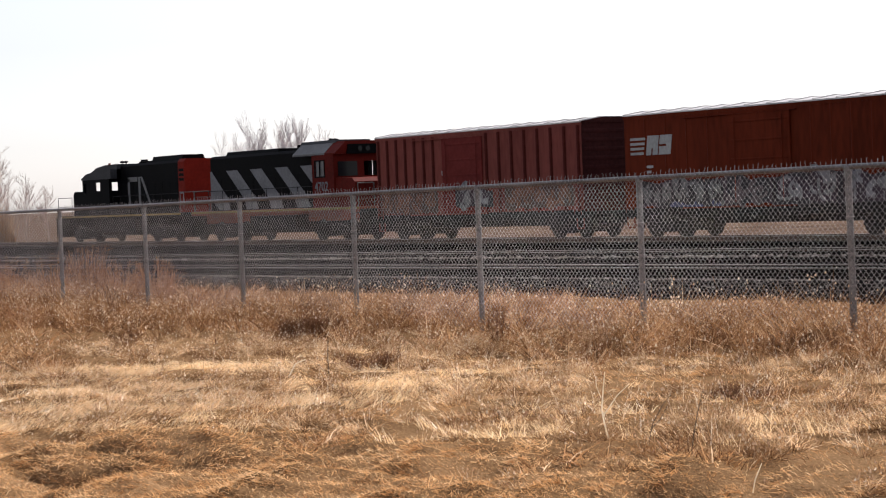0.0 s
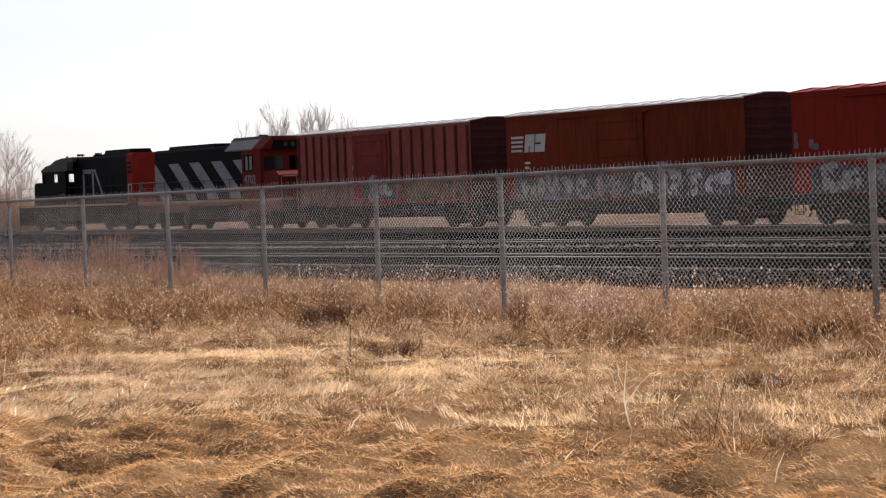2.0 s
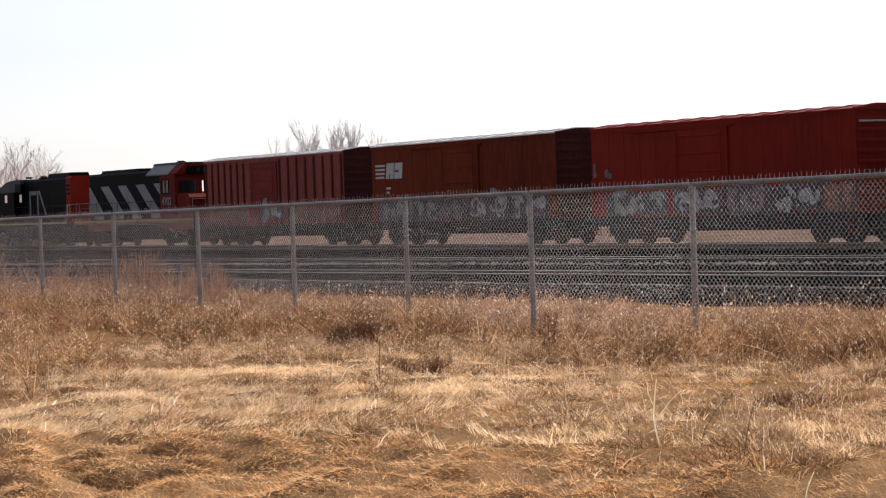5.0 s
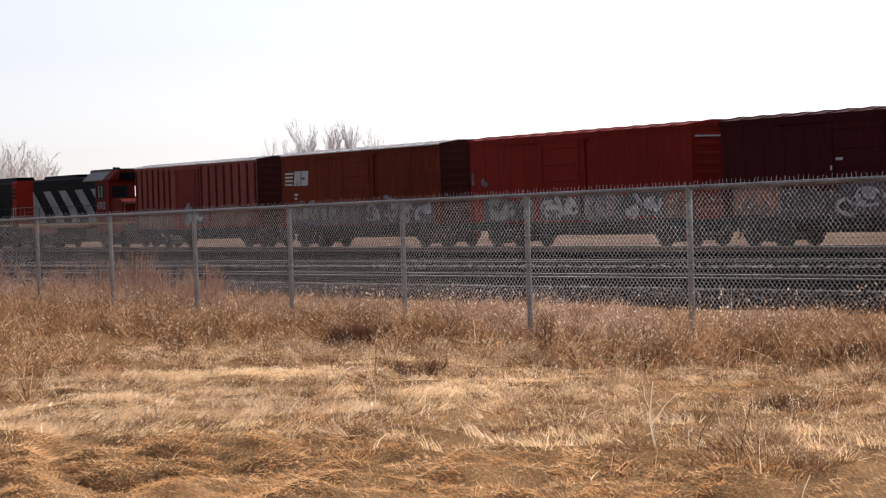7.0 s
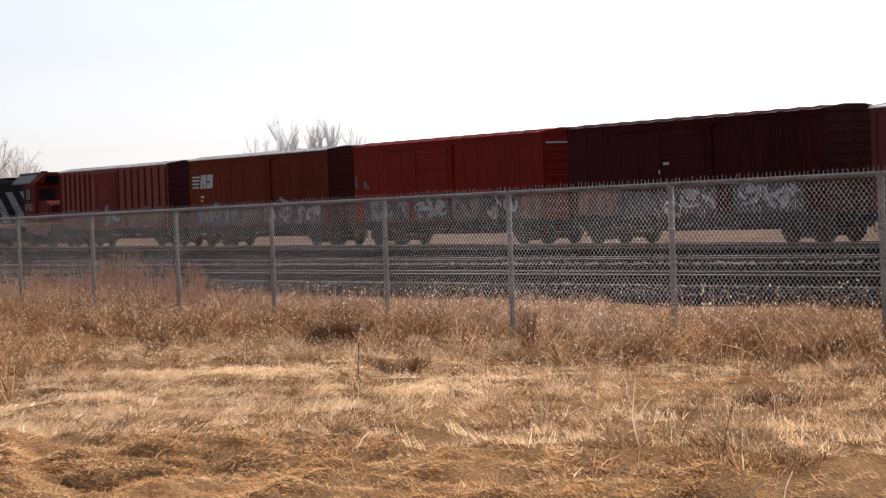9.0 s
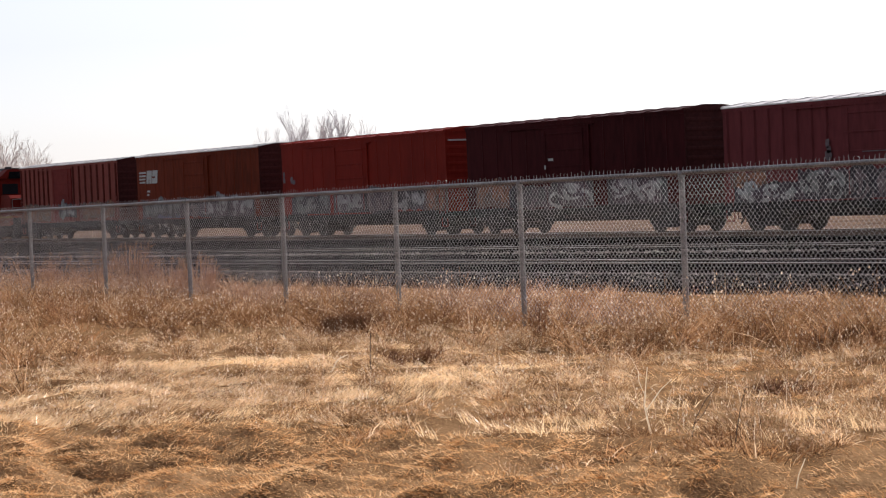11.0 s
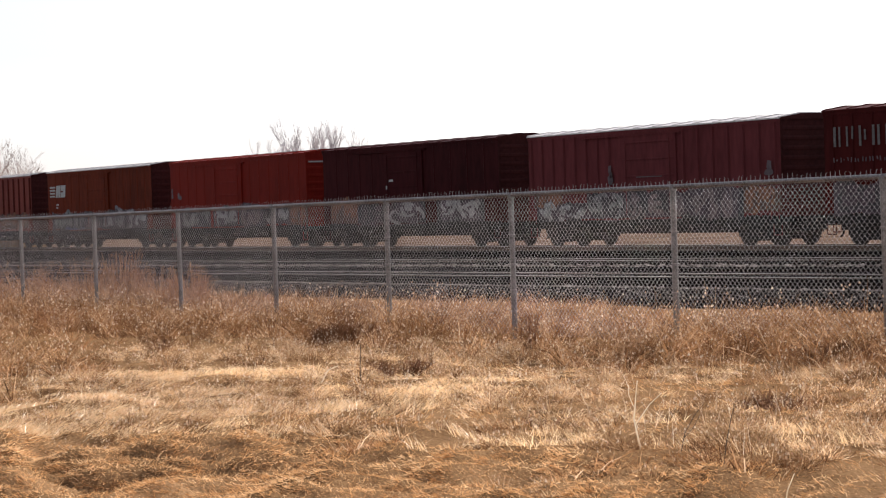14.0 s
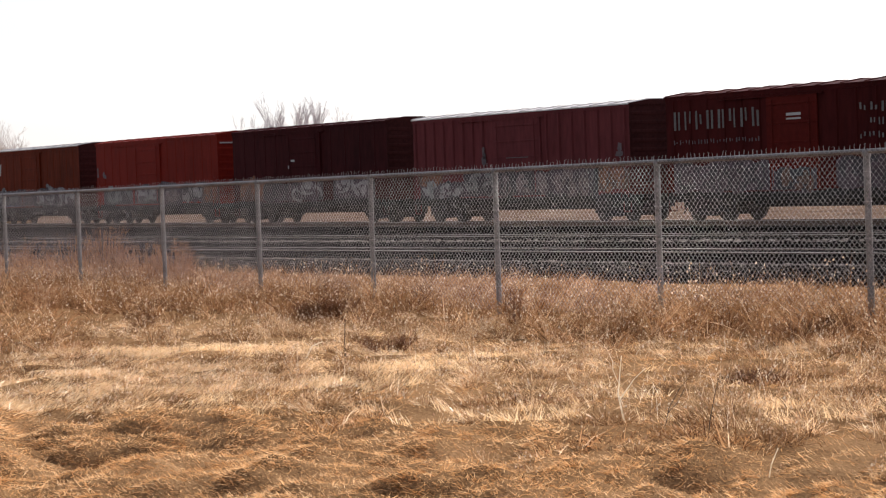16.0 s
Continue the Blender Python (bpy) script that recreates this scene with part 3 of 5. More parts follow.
def engine_base(x, length, label, sill_paint, frame_paint):
    th = empty("locomotive", pose(x, TRAIN_Y, RAIL_Z), label, "locomotive", "engines of the freight train")
    TRAIN.append((th, x))
    bm = B()
    box(bm, 0.55, length - 0.55, -1.5, 1.5, 1.40, 1.62, 0.01)
    box(bm, 0.6, length - 0.6, -0.6, 0.6, 0.95, 1.42)
    part("frame", bm, frame_paint, th)
    for s in (-1, 1):
        bm = B()
        y0, y1 = sorted((s * 1.502, s * 1.515))
        box(bm, 0.6, length - 0.6, y0, y1, 1.50, 1.60)
        part("sill_stripe", bm, sill_paint, th, "yellow reflective stripe along the sill")
    bm = B()
    prism(bm, [(-1.35, 1.3), (-1.35, 0.62), (-1.1, 0.42), (1.1, 0.42), (1.35, 0.62), (1.35, 1.3)], length / 2 - 2.3, length / 2 + 2.3, "x")
    part("fuel_tank", bm, UNDER, th, "black fuel tank")
    for xe, way in ((0.6, -1), (length - 0.6, 1)):
        bm = B()
        box(bm, min(xe, xe + way * 0.12), max(xe, xe + way * 0.12), -1.45, 1.45, 0.35, 1.5)
        part("pilot", bm, UNDER, th)
        coupler(th, xe + way * 0.1 - way * 0.55, way)
        for s in (-1, 1):
            bm = B()
            for k in range(4):
                y0, y1 = sorted((s * 1.2, s * 1.5))
                box(bm, min(xe, xe - way * 0.35), max(xe, xe - way * 0.35), y0, y1, 0.4 + k * 0.3, 0.44 + k * 0.3)
            part("step", bm, UNDER, th)
    for xx in (length / 2 - 5.2, length / 2 + 5.2):
        _, ws = truck(th, xx, 2.74, 0.508)
        WHEELS.extend((w, 0.508) for w in ws)
    return th


def railing(th, x0, x1, y, z=1.62, h=1.05, n=7):
    bm = B()
    for i in range(n):
        xx = x0 + (x1 - x0) * i / (n - 1)
        tube(bm, (xx, y, z - 0.1), (xx, y, z + h), 0.018, 6)
    tube(bm, (x0, y, z + h), (x1, y, z + h), 0.018, 6)
    part("handrail", bm, UNDER, th)


def end_rail(th, x, z=1.62, h=1.1):
    bm = B()
    for y in (-1.4, -0.5, 0.5, 1.4):
        tube(bm, (x, y, z - 0.1), (x, y, z + h), 0.02, 6)
    for a, b in ((-1.4, -0.5), (0.5, 1.4)):
        tube(bm, (x, a, z + h), (x, b, z + h), 0.02, 6)
        tube(bm, (x, a, z + h * 0.5), (x, b, z + h * 0.5), 0.016, 6)
    tube(bm, (x, -0.5, z + h * 0.72), (x, 0.5, z + h * 0.72), 0.012, 6)
    part("end_handrail", bm, CABROOF, th)


def hood(th, x0, x1, top, paint, panels=9):
    """Long engine hood with rounded shoulders, side doors and grilles."""
    bm = B()
    w = 0.9
    prism(bm, [(-w, 1.62), (-w, top - 0.14), (-w + 0.14, top), (w - 0.14, top), (w, top - 0.14), (w, 1.62)], x0, x1, "x")
    h = part("hood", bm, paint, th)
    for i in range(panels):
        a = x0 + 0.12 + i * (x1 - x0 - 0.2) / panels
        b = a + (x1 - x0 - 0.2) / panels - 0.06
        for s in (-1, 1):
            bm = B()
            y0, y1 = sorted((s * w, s * (w + 0.018)))
            box(bm, a, b, y0, y1, 1.8, 3.35, 0.006)
            part("hood_door", bm, paint, h)
    return h


def fan(parent, x, z, r=0.62, h=0.16):
    bm = B()
    tube(bm, (x, 0, z - 0.02), (x, 0, z + h), r, 20)
    tube(bm, (x, 0, z + h), (x, 0, z + h + 0.03), r * 0.93, 20, r * 0.3)
    part("roof_fan", bm, BLACK, parent)


def horn(parent, x, y, z):
    bm = B()
    tube(bm, (x, y, z), (x, y, z + 0.16), 0.03, 6)
    for dy, l in ((-0.12, 0.42), (0.0, 0.5), (0.12, 0.36)):
        tube(bm, (x, y + dy, z + 0.17), (x - l, y + dy, z + 0.17), 0.03, 8, 0.08)
    part("horn", bm, UNDER, parent)


def lead_engine():
    """Black engine, cab ahead at the low end, red rear hood end."""
    X0, L = -117.3, 17.5
    th = engine_base(X0, L, "black diesel locomotive with a red rear end and pale emblem", YELLOW, BLACK)
    c0, c1 = 4.6, 8.2          # cab
    # cab walls with real window openings
    for s in (-1, 1):
        bm = B()
        y0, y1 = sorted((s * 1.46, s * 1.54))
        side_wall(bm, c0, c1, 1.62, 3.72, y0, y1, [(c0 + 0.2, c0 + 0.5, 2.95, 3.5), (c0 + 1.75, c0 + 2.4, 3.0, 3.55)])
        part("cab_side", bm, BLACK, th)
        for a, b in ((c0 + 0.2, c0 + 0.5), (c0 + 1.75, c0 + 2.4)):
            bm = B()
            y2, y3 = sorted((s * 1.535, s * 1.56))
            for q in ((a - 0.05, b + 0.05, 2.90, 2.95), (a - 0.05, b + 0.05, 3.55, 3.61)):
                box(bm, q[0], q[1], y2, y3, q[2], q[3])
            part("window_frame", bm, BLACK, th)
    bm = B()
    cross_wall(bm, c0, c0 + 0.08, 1.62, 3.72, 1.46, [(-1.25, -0.25, 2.95, 3.55), (0.25, 1.25, 2.95, 3.55)])
    part("cab_front", bm, BLACK, th)
    bm = B()
    cross_wall(bm, c1 - 0.08, c1, 1.62, 3.72, 1.46, [(-1.35, -0.95, 2.95, 3.55), (0.95, 1.35, 2.95, 3.55)])
    part("cab_rear", bm, BLACK, th)
    bm = B()
    prism(bm, [(c0 - 0.12, 3.70), (c0 - 0.12, 3.80), (c0 + 0.35, 4.12), (c0 + 1.2, 4.40), (c0 + 2.4, 4.52), (c1 + 0.3, 4.54), (c1 + 0.3, 3.70)], -1.15, 1.15)
    prism(bm, [(c0 - 0.12, 3.70), (c0 - 0.12, 3.78), (c0 + 0.6, 4.05), (c0 + 2.4, 4.22), (c1 + 0.3, 4.25), (c1 + 0.3, 3.70)], -1.56, 1.56)
    part("cab_roof", bm, DARKGREY, th, "dull dark grey curved cab roof")
    # nose
    bm = B()
    prism(bm, [(2.75, 1.62), (2.75, 2.85), (2.95, 3.05), (c0, 3.05), (c0, 1.62)], -1.3, 1.3)
    part("nose", bm, BLACK, th)
    bm = B()
    tube(bm, (2.74, 0, 2.75), (2.70, 0, 2.75), 0.16, 12)
    part("headlight", bm, GLASS, th)
    h = hood(th, c1, 15.7, 4.50, BLACK, 8)
    xr0, xr1 = 15.7, L - 1.05
    bm = B()
    prism(bm, [(-0.93, 1.62), (-0.93, 4.40), (-0.78, 4.56), (0.78, 4.56), (0.93, 4.40), (0.93, 1.62)], xr0, xr1, "x")
    red = part("rear_hood", bm, RED, th, "bright red rear hood end")
    for k in range(3):
        bm = B()
        box(bm, xr0 + 0.1, xr1 - 0.1, -0.945, -0.93, 3.35 + 0.26 * k, 3.5 + 0.26 * k)
        part("grille", bm, BLACK, red)
    bm = B()
    prism(bm, [(-0.75, 4.5), (-0.62, 4.80), (0.62, 4.80), (0.75, 4.5)], L - 5.3, L - 1.7, "x")
    part("radiator_housing", bm, BLACK, th)
    for xx in (L - 7.4, L - 6.4):
        fan(th, xx, 4.5, 0.45, 0.1)
    bm = B()
    tube(bm, (c1 + 1.6, 0, 4.5), (c1 + 1.6, 0, 4.72), 0.22, 10)
    part("exhaust_stack", bm, BLACK, th)
    horn(th, c0 + 2.2, 0.3, 4.52)
    bm = B()
    tube(bm, (c0 + 1.2, -0.3, 4.4), (c0 + 1.2, -0.3, 4.66), 0.09, 10, 0.07)
    part("beacon", bm, ORANGE, th)
    # pale emblem on the hood, as plain bent strokes
    x, z0, z1 = 9.4, 2.1, 3.72
    w = 0.26
    shapes = [rect(x, x + w, z0, z1 - 0.1), rect(x, x + 1.25, z1 - w, z1), [(x + 1.35, z0), (x + 1.35 + w, z0), (x + 1.35 + w, z1), (x + 1.35, z1)], [(x + 1.35 + w, z1), (x + 1.35 + 2 * w, z1), (x + 2.95, z0), (x + 2.95 - w, z0)]]
    patch(th, "emblem", CABROOF, shapes, -0.918, "pale bent-stroke emblem")
    # pale outline on the red end
    patch(red, "emblem", WHITE, [rect(xr0 + 0.1, xr0 + 0.18, 1.9, 2.75), rect(xr0 + 0.18, xr0 + 0.5, 2.65, 2.75), rect(xr0 + 0.5, xr0 + 0.58, 1.9, 2.75)], -0.93, "faint pale outline emblem")
    for s in (-1, 1):
        railing(th, c1 + 0.2, L - 0.9, s * 1.42, n=9)
    end_rail(th, 0.75)
    end_rail(th, L - 0.75)
    return th


def second_engine():
    """Black engine with slanted pale stripes and a red wide cab at the high end."""
    X0, L = -99.7, 18.0
    th = engine_base(X0, L, "black locomotive with slanted grey-white stripes and a red cab", YELLOW, ORANGE)
    c0, c1 = 13.35, 15.35
    h0 = 1.8
    hood(th, h0, c0, 4.52, BLACK, 10)
    # slanted stripes, drawn on the hood side
    for side in (-1,):
        y = -0.92
        shapes = []
        for a in (-2.1, 1.75 + 1.8, 4.3 + 1.8, 6.9 + 1.8, 9.4 + 1.8):
            a -= 0.0
            shapes.append([(max(a, h0) if a > 0 else h0, 3.72), (a + 1.22, 3.72), (a + 3.05, 2.25), (a + 3.35, 1.66), (a + 2.1, 1.66), (a + 1.8, 2.25)])
        shapes[0] = [(h0, 3.72), (h0 + 0.15, 3.72), (h0 + 1.9, 2.25), (h0 + 2.1, 1.66), (h0 + 0.9, 1.66), (h0, 2.2)]
        shapes[-1] = [(11.2, 3.72), (12.42, 3.72), (13.3, 3.05), (13.3, 2.05)]
        patch(th, "stripe", STRIPE, shapes[:1], y, "slanted grey-white stripe")
        for s in shapes[1:]:
            patch(th, "stripe", STRIPE, [s], y, "slanted grey-white stripe")
    for xx in (4.3, 6.0, 7.6):
        fan(th, xx, 4.5)
    bm = B()
    prism(bm, [(-0.7, 4.5), (-0.6, 4.7), (0.6, 4.7), (0.7, 4.5)], 3.2, 8.6, "x")
    part("radiator_housing", bm, BLACK, th)
    bm = B()
    tube(bm, (9.9, 0, 4.5), (9.9, 0, 4.8), 0.24, 10)
    box(bm, 9.2, 10.8, -0.3, 0.3, 4.5, 4.66, 0.02)
    part("exhaust_stack", bm, BLACK, th)
    for s in (-1, 1):
        bm = B()
        y0, y1 = sorted((s * 1.46, s * 1.54))
        side_wall(bm, c0, c1, 1.62, 4.2, y0, y1, [(c0 + 0.32, c0 + 1.15, 3.12, 3.85)])
        part("cab_side", bm, CABRED, th)
        bm = B()
        y2, y3 = sorted((s * 1.535, s * 1.57))
        for q in ((c0 + 0.26, c0 + 1.21, 3.06, 3.12), (c0 + 0.26, c0 + 1.21, 3.85, 3.91), (c0 + 0.26, c0 + 0.32, 3.12, 3.85), (c0 + 0.7, c0 + 0.75, 3.12, 3.85), (c0 + 1.15, c0 + 1.21, 3.12, 3.85)):
            box(bm, q[0], q[1], y2, y3, q[2], q[3])
        frame_part = part("window_frame", bm, BLACK, th)
        for q0, q1 in ((c0 + 0.32, c0 + 0.7), (c0 + 0.75, c0 + 1.15)):
            bm = B()
            box(bm, q0, q1, min(s * 1.5, s * 1.512), max(s * 1.5, s * 1.512), 3.12, 3.85)
            part("pane", bm, SKY_PANE, frame_part, "window pane painted as pale as the sky behind it")
    bm = B()
    cross_wall(bm, c1 - 0.08, c1, 1.62, 4.2, 1.46, [(-1.3, -0.2, 3.1, 3.8), (0.2, 1.3, 3.1, 3.8)])
    part("cab_front", bm, CABRED, th)
    bm = B()
    cross_wall(bm, c0, c0 + 0.08, 1.62, 4.2, 1.46, [(-1.3, -0.98, 3.15, 3.8), (0.98, 1.3, 3.15, 3.8)])
    part("cab_rear", bm, BLACK, th)
    bm = B()
    box(bm, c0 + 0.2, c1 - 0.2, -1.4, 1.4, 1.62, 2.6)
    part("cab_floor", bm, UNDER, th)
    bm = B()
    prism(bm, [(-1.58, 4.16), (-1.58, 4.24), (-0.95, 4.80), (0.95, 4.80), (1.58, 4.24), (1.58, 4.16)], 11.6, c1 - 0.75, "x")
    part("cab_roof", bm, CABROOF, th, "light grey cab roof with sloping sides")
    bm = B()
    prism(bm, [(-1.05, 4.72), (-0.95, 4.87), (0.95, 4.87), (1.05, 4.72)], 11.5, c1 - 0.55, "x")
    part("roof_top", bm, DARKGREY, th, "dull black top of the cab roof")
    bm = B()
    prism(bm, [(-1.57, 4.16), (-1.57, 4.22), (-0.94, 4.78), (0.94, 4.78), (1.57, 4.22), (1.57, 4.16)], c1 - 0.75, c1 + 0.25, "x")
    part("roof_front", bm, CABRED, th, "dark red roof brow over the windscreen")
    # number boards above the windscreen, nose in front
    bm = B()
    prism(bm, [(-0.95, 4.15), (-0.85, 4.62), (0.85, 4.62), (0.95, 4.15)], c1 + 0.2, c1 + 0.34, "x")
    part("number_board", bm, BLACK, th)
    bm = B()
    prism(bm, [(c1, 1.62), (c1, 3.04), (c1 + 1.5, 2.98), (c1 + 1.72, 2.8), (c1 + 1.72, 1.62)], -1.45, 1.45)
    part("nose", bm, CABRED, th)
    for y in (-0.22, 0.22):
        bm = B()
        tube(bm, (c1 + 0.34, y, 4.4), (c1 + 0.38, y, 4.4), 0.13, 12)
        part("headlight", bm, GLASS, th)
    bm = B()
    box(bm, c1 + 0.0, c1 + 0.03, -1.3, -0.2, 3.1, 3.8)
    part("windscreen", bm, GLASS, th)
    horn(th, 12.6, 0.4, 4.78)
    # fleet number under the cab window
    cu = bpy.data.curves.new("fleet_number", "FONT")
    cu.body, cu.size, cu.extrude, cu.offset = "4702", 0.62, 0.004, 0.012
    deps = bpy.context.evaluated_depsgraph_get()
    tmp = bpy.data.objects.new("fleet_number", cu)
    scene.collection.objects.link(tmp)
    bpy.context.view_layer.update()
    me = bpy.data.meshes.new_from_object(tmp.evaluated_get(bpy.context.evaluated_depsgraph_get()))
    bpy.data.objects.remove(tmp)
    me.materials.clear()
    me.materials.append(STRIPE)
    ob = new("fleet_number", me)
    ob.parent = th
    ob.matrix_basis = pose(c0 + 0.22, -1.545, 2.42, 90, 0, 0)
    tagged(ob, "pale painted fleet number")
    for s in (-1, 1):
        railing(th, 0.9, c0 - 0.1, s * 1.42, n=9)
    end_rail(th, 0.75)
    end_rail(th, L - 0.75)
    return th


lead_engine()
second_engine()


# ---- painted marks on the cars ----
FACE = -1.50


def emblem_bars(th):
    """White emblem: four bars, then two heavy plain slanted blocks."""
    x, z0, h = 0.42, 3.2, 0.75
    for k in range(4):
        patch(th, "emblem_bar", WHITE, [rect(x, x + 0.78 + 0.04 * k, z0 + k * h / 4 + 0.03, z0 + k * h / 4 + 0.13)], FACE - 0.018, "white emblem bar")
    n = [(0, 0), (0.3, 0), (0.3, 0.26), (0.38, 0.26), (0.38, 0), (0.68, 0), (0.68, 0.75), (0, 0.75)]
    m = [(0, 0), (0.7, 0), (0.7, 0.75), (0, 0.75), (0, 0.4), (0.4, 0.4), (0.4, 0.32), (0, 0.32)]
    for at, block in ((0.92, n), (1.66, m)):
        patch(th, "emblem_block", WHITE, [[(x + at + p + 0.16 * q, z0 + q) for p, q in block]], FACE - 0.018, "white slanted emblem block")
    for k, w in enumerate((0.4, 0.28)):
        patch(th, "marking_bar", WHITE, [rect(x + 0.9, x + 0.9 + w, z0 - 0.5 - 0.2 * k, z0 - 0.4 - 0.2 * k)], FACE - 0.001, "small white marking bar")


def lettering(th, x0, x1, z0, z1, n, seed, material=WHITE, worn=0.2):
    """A row of worn plain bars in place of faded letters."""
    rnd = random.Random(seed)
    step = (x1 - x0) / n
    for k in range(n):
        for u in (x0 + (k + 0.1) * step, x0 + (k + 0.5) * step):
            lo = z0 + (z1 - z0) * (rnd.uniform(0.15, 0.4) if rnd.random() < worn else 0)
            hi = z1 - (z1 - z0) * (rnd.uniform(0.15, 0.4) if rnd.random() < worn else 0)
            w = step * rnd.uniform(0.13, 0.2)
            patch(th, "marking_bar", material, [rect(u, u + w, lo, hi, rnd.uniform(-0.02, 0.02))], FACE - 0.052, "worn pale painted bar", 0.004)


def bars(th, specs, material=WHITE):
    for x0, x1, z0, z1 in specs:
        patch(th, "marking_bar", material, [rect(x0, x1, z0, z1)], FACE - 0.002, "small pale marking bar", 0.005)


def ribbon(pts, w):
    """The outline of a thick stroke along a bent line."""
    left, right = [], []
    for k, (x, z) in enumerate(pts):
        a, b = pts[max(k - 1, 0)], pts[min(k + 1, len(pts) - 1)]
        dx, dz = b[0] - a[0], b[1] - a[1]
        d = math.hypot(dx, dz) or 1.0
        left.append((x - dz / d * w / 2, z + dx / d * w / 2)), right.append((x + dz / d * w / 2, z - dx / d * w / 2))
    return left + right[::-1]


def spray(rnd, x0, x1, z0, z1):
    """A tangle of thick bent strokes and drips, with no letter in it."""
    w, h = x1 - x0, z1 - z0
    out = []
    for _ in range(rnd.randint(5, 7)):
        cx, cz = x0 + w * rnd.uniform(0.2, 0.8), z0 + h * rnd.uniform(0.25, 0.75)
        rx, rz, a0, step = w * rnd.uniform(0.15, 0.42), h * rnd.uniform(0.2, 0.45), rnd.uniform(0, 6.28), rnd.choice((-1, 1)) * rnd.uniform(0.25, 0.5)
        out.append(ribbon([(cx + rx * math.cos(a0 + step * k), cz + rz * math.sin(a0 + step * k)) for k in range(6)], rnd.uniform(0.09, 0.24)))
    for _ in range(2):
        out.append(blob(rnd, cx - 0.12 * w, cx + 0.2 * w, cz - 0.15 * h, cz + 0.2 * h))
    for _ in range(3):
        u, v = x0 + w * rnd.uniform(0.05, 0.95), z0 + h * rnd.uniform(0.1, 0.5)
        out.append(rect(u, u + 0.04, v - h * rnd.uniform(0.1, 0.35), v))
    return out


def tags(th, specs, seed):
    """Sprayed pieces: a lumpy fill, then thick bent strokes on it (x0, x1, z0, z1, forms, stroke paint, fill paint)."""
    rnd = random.Random(seed)
    door, proud = SIDES[th.name]
    for x0, x1, z0, z1, n, paint, fill in specs:
        step = (x1 - x0) / n
        y = FACE - (0.117 if door[0] < x1 + 0.2 and x0 - 0.2 < door[1] else proud + 0.001)
        steps = spread(x0 - 0.25, x1 + 0.25, 3 * n + 2)
        bm = B()
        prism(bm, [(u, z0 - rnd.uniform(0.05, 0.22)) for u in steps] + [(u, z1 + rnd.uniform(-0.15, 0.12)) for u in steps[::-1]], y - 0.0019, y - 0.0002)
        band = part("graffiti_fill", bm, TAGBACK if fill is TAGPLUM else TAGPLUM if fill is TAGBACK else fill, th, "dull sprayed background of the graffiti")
        for k in range(n):
            a, b = x0 + k * step, x0 + (k + 1.0) * step
            lo, hi = z0 + rnd.uniform(-0.1, 0.1), z1 + rnd.uniform(-0.15, 0.12)
            bm = B()
            prism(bm, blob(rnd, a - 0.15, b + 0.15, lo - 0.1, hi + 0.1), y - 0.005 - 0.0004 * (k % 3), y - 0.002)
            form = part("graffiti_form", bm, fill, band, "sprayed graffiti form")
            for q, st in enumerate(spray(rnd, a + 0.02, b - 0.02, lo, hi)):
                bm = B()
                prism(bm, st, y - 0.0075 - 0.0008 * (q + 1), y - 0.0062)
                part("graffiti_stroke", bm, paint, band)


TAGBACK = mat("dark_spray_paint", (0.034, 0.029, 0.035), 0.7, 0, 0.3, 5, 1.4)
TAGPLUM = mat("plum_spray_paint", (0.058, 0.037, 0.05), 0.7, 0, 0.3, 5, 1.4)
emblem_bars(car_2)
TAGPALE = mat("dirty_white_spray_paint", (0.24, 0.23, 0.24), 0.7, 0, 0.35, 5, 1.4)
TAGRUST = mat("brownish_spray_paint", (0.1, 0.045, 0.03), 0.7, 0, 0.3, 5, 1.4)
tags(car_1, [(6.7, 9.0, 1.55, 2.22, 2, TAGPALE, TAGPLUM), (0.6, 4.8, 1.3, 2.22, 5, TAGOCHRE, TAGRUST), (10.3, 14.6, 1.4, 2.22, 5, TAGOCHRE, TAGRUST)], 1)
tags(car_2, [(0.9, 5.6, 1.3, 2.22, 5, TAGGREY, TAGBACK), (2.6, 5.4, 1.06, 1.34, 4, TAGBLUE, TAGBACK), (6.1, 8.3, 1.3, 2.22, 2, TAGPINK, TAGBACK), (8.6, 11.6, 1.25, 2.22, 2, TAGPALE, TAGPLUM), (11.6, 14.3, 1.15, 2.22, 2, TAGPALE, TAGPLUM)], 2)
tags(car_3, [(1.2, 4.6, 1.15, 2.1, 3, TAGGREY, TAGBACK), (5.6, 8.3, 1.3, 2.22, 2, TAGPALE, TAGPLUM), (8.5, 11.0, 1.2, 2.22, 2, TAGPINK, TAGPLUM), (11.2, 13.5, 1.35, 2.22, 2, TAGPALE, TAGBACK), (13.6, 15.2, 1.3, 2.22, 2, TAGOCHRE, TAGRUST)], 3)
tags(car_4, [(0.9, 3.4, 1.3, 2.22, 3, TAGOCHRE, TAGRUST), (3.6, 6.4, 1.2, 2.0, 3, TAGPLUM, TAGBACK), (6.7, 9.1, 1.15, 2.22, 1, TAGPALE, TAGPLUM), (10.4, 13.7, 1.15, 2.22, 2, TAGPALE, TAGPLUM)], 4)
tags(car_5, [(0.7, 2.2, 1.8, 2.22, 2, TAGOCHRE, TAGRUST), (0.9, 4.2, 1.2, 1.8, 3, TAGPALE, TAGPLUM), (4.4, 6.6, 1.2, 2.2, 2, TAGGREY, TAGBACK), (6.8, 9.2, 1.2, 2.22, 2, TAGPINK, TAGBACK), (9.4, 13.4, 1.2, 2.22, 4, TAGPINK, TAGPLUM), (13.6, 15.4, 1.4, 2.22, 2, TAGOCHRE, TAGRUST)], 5)
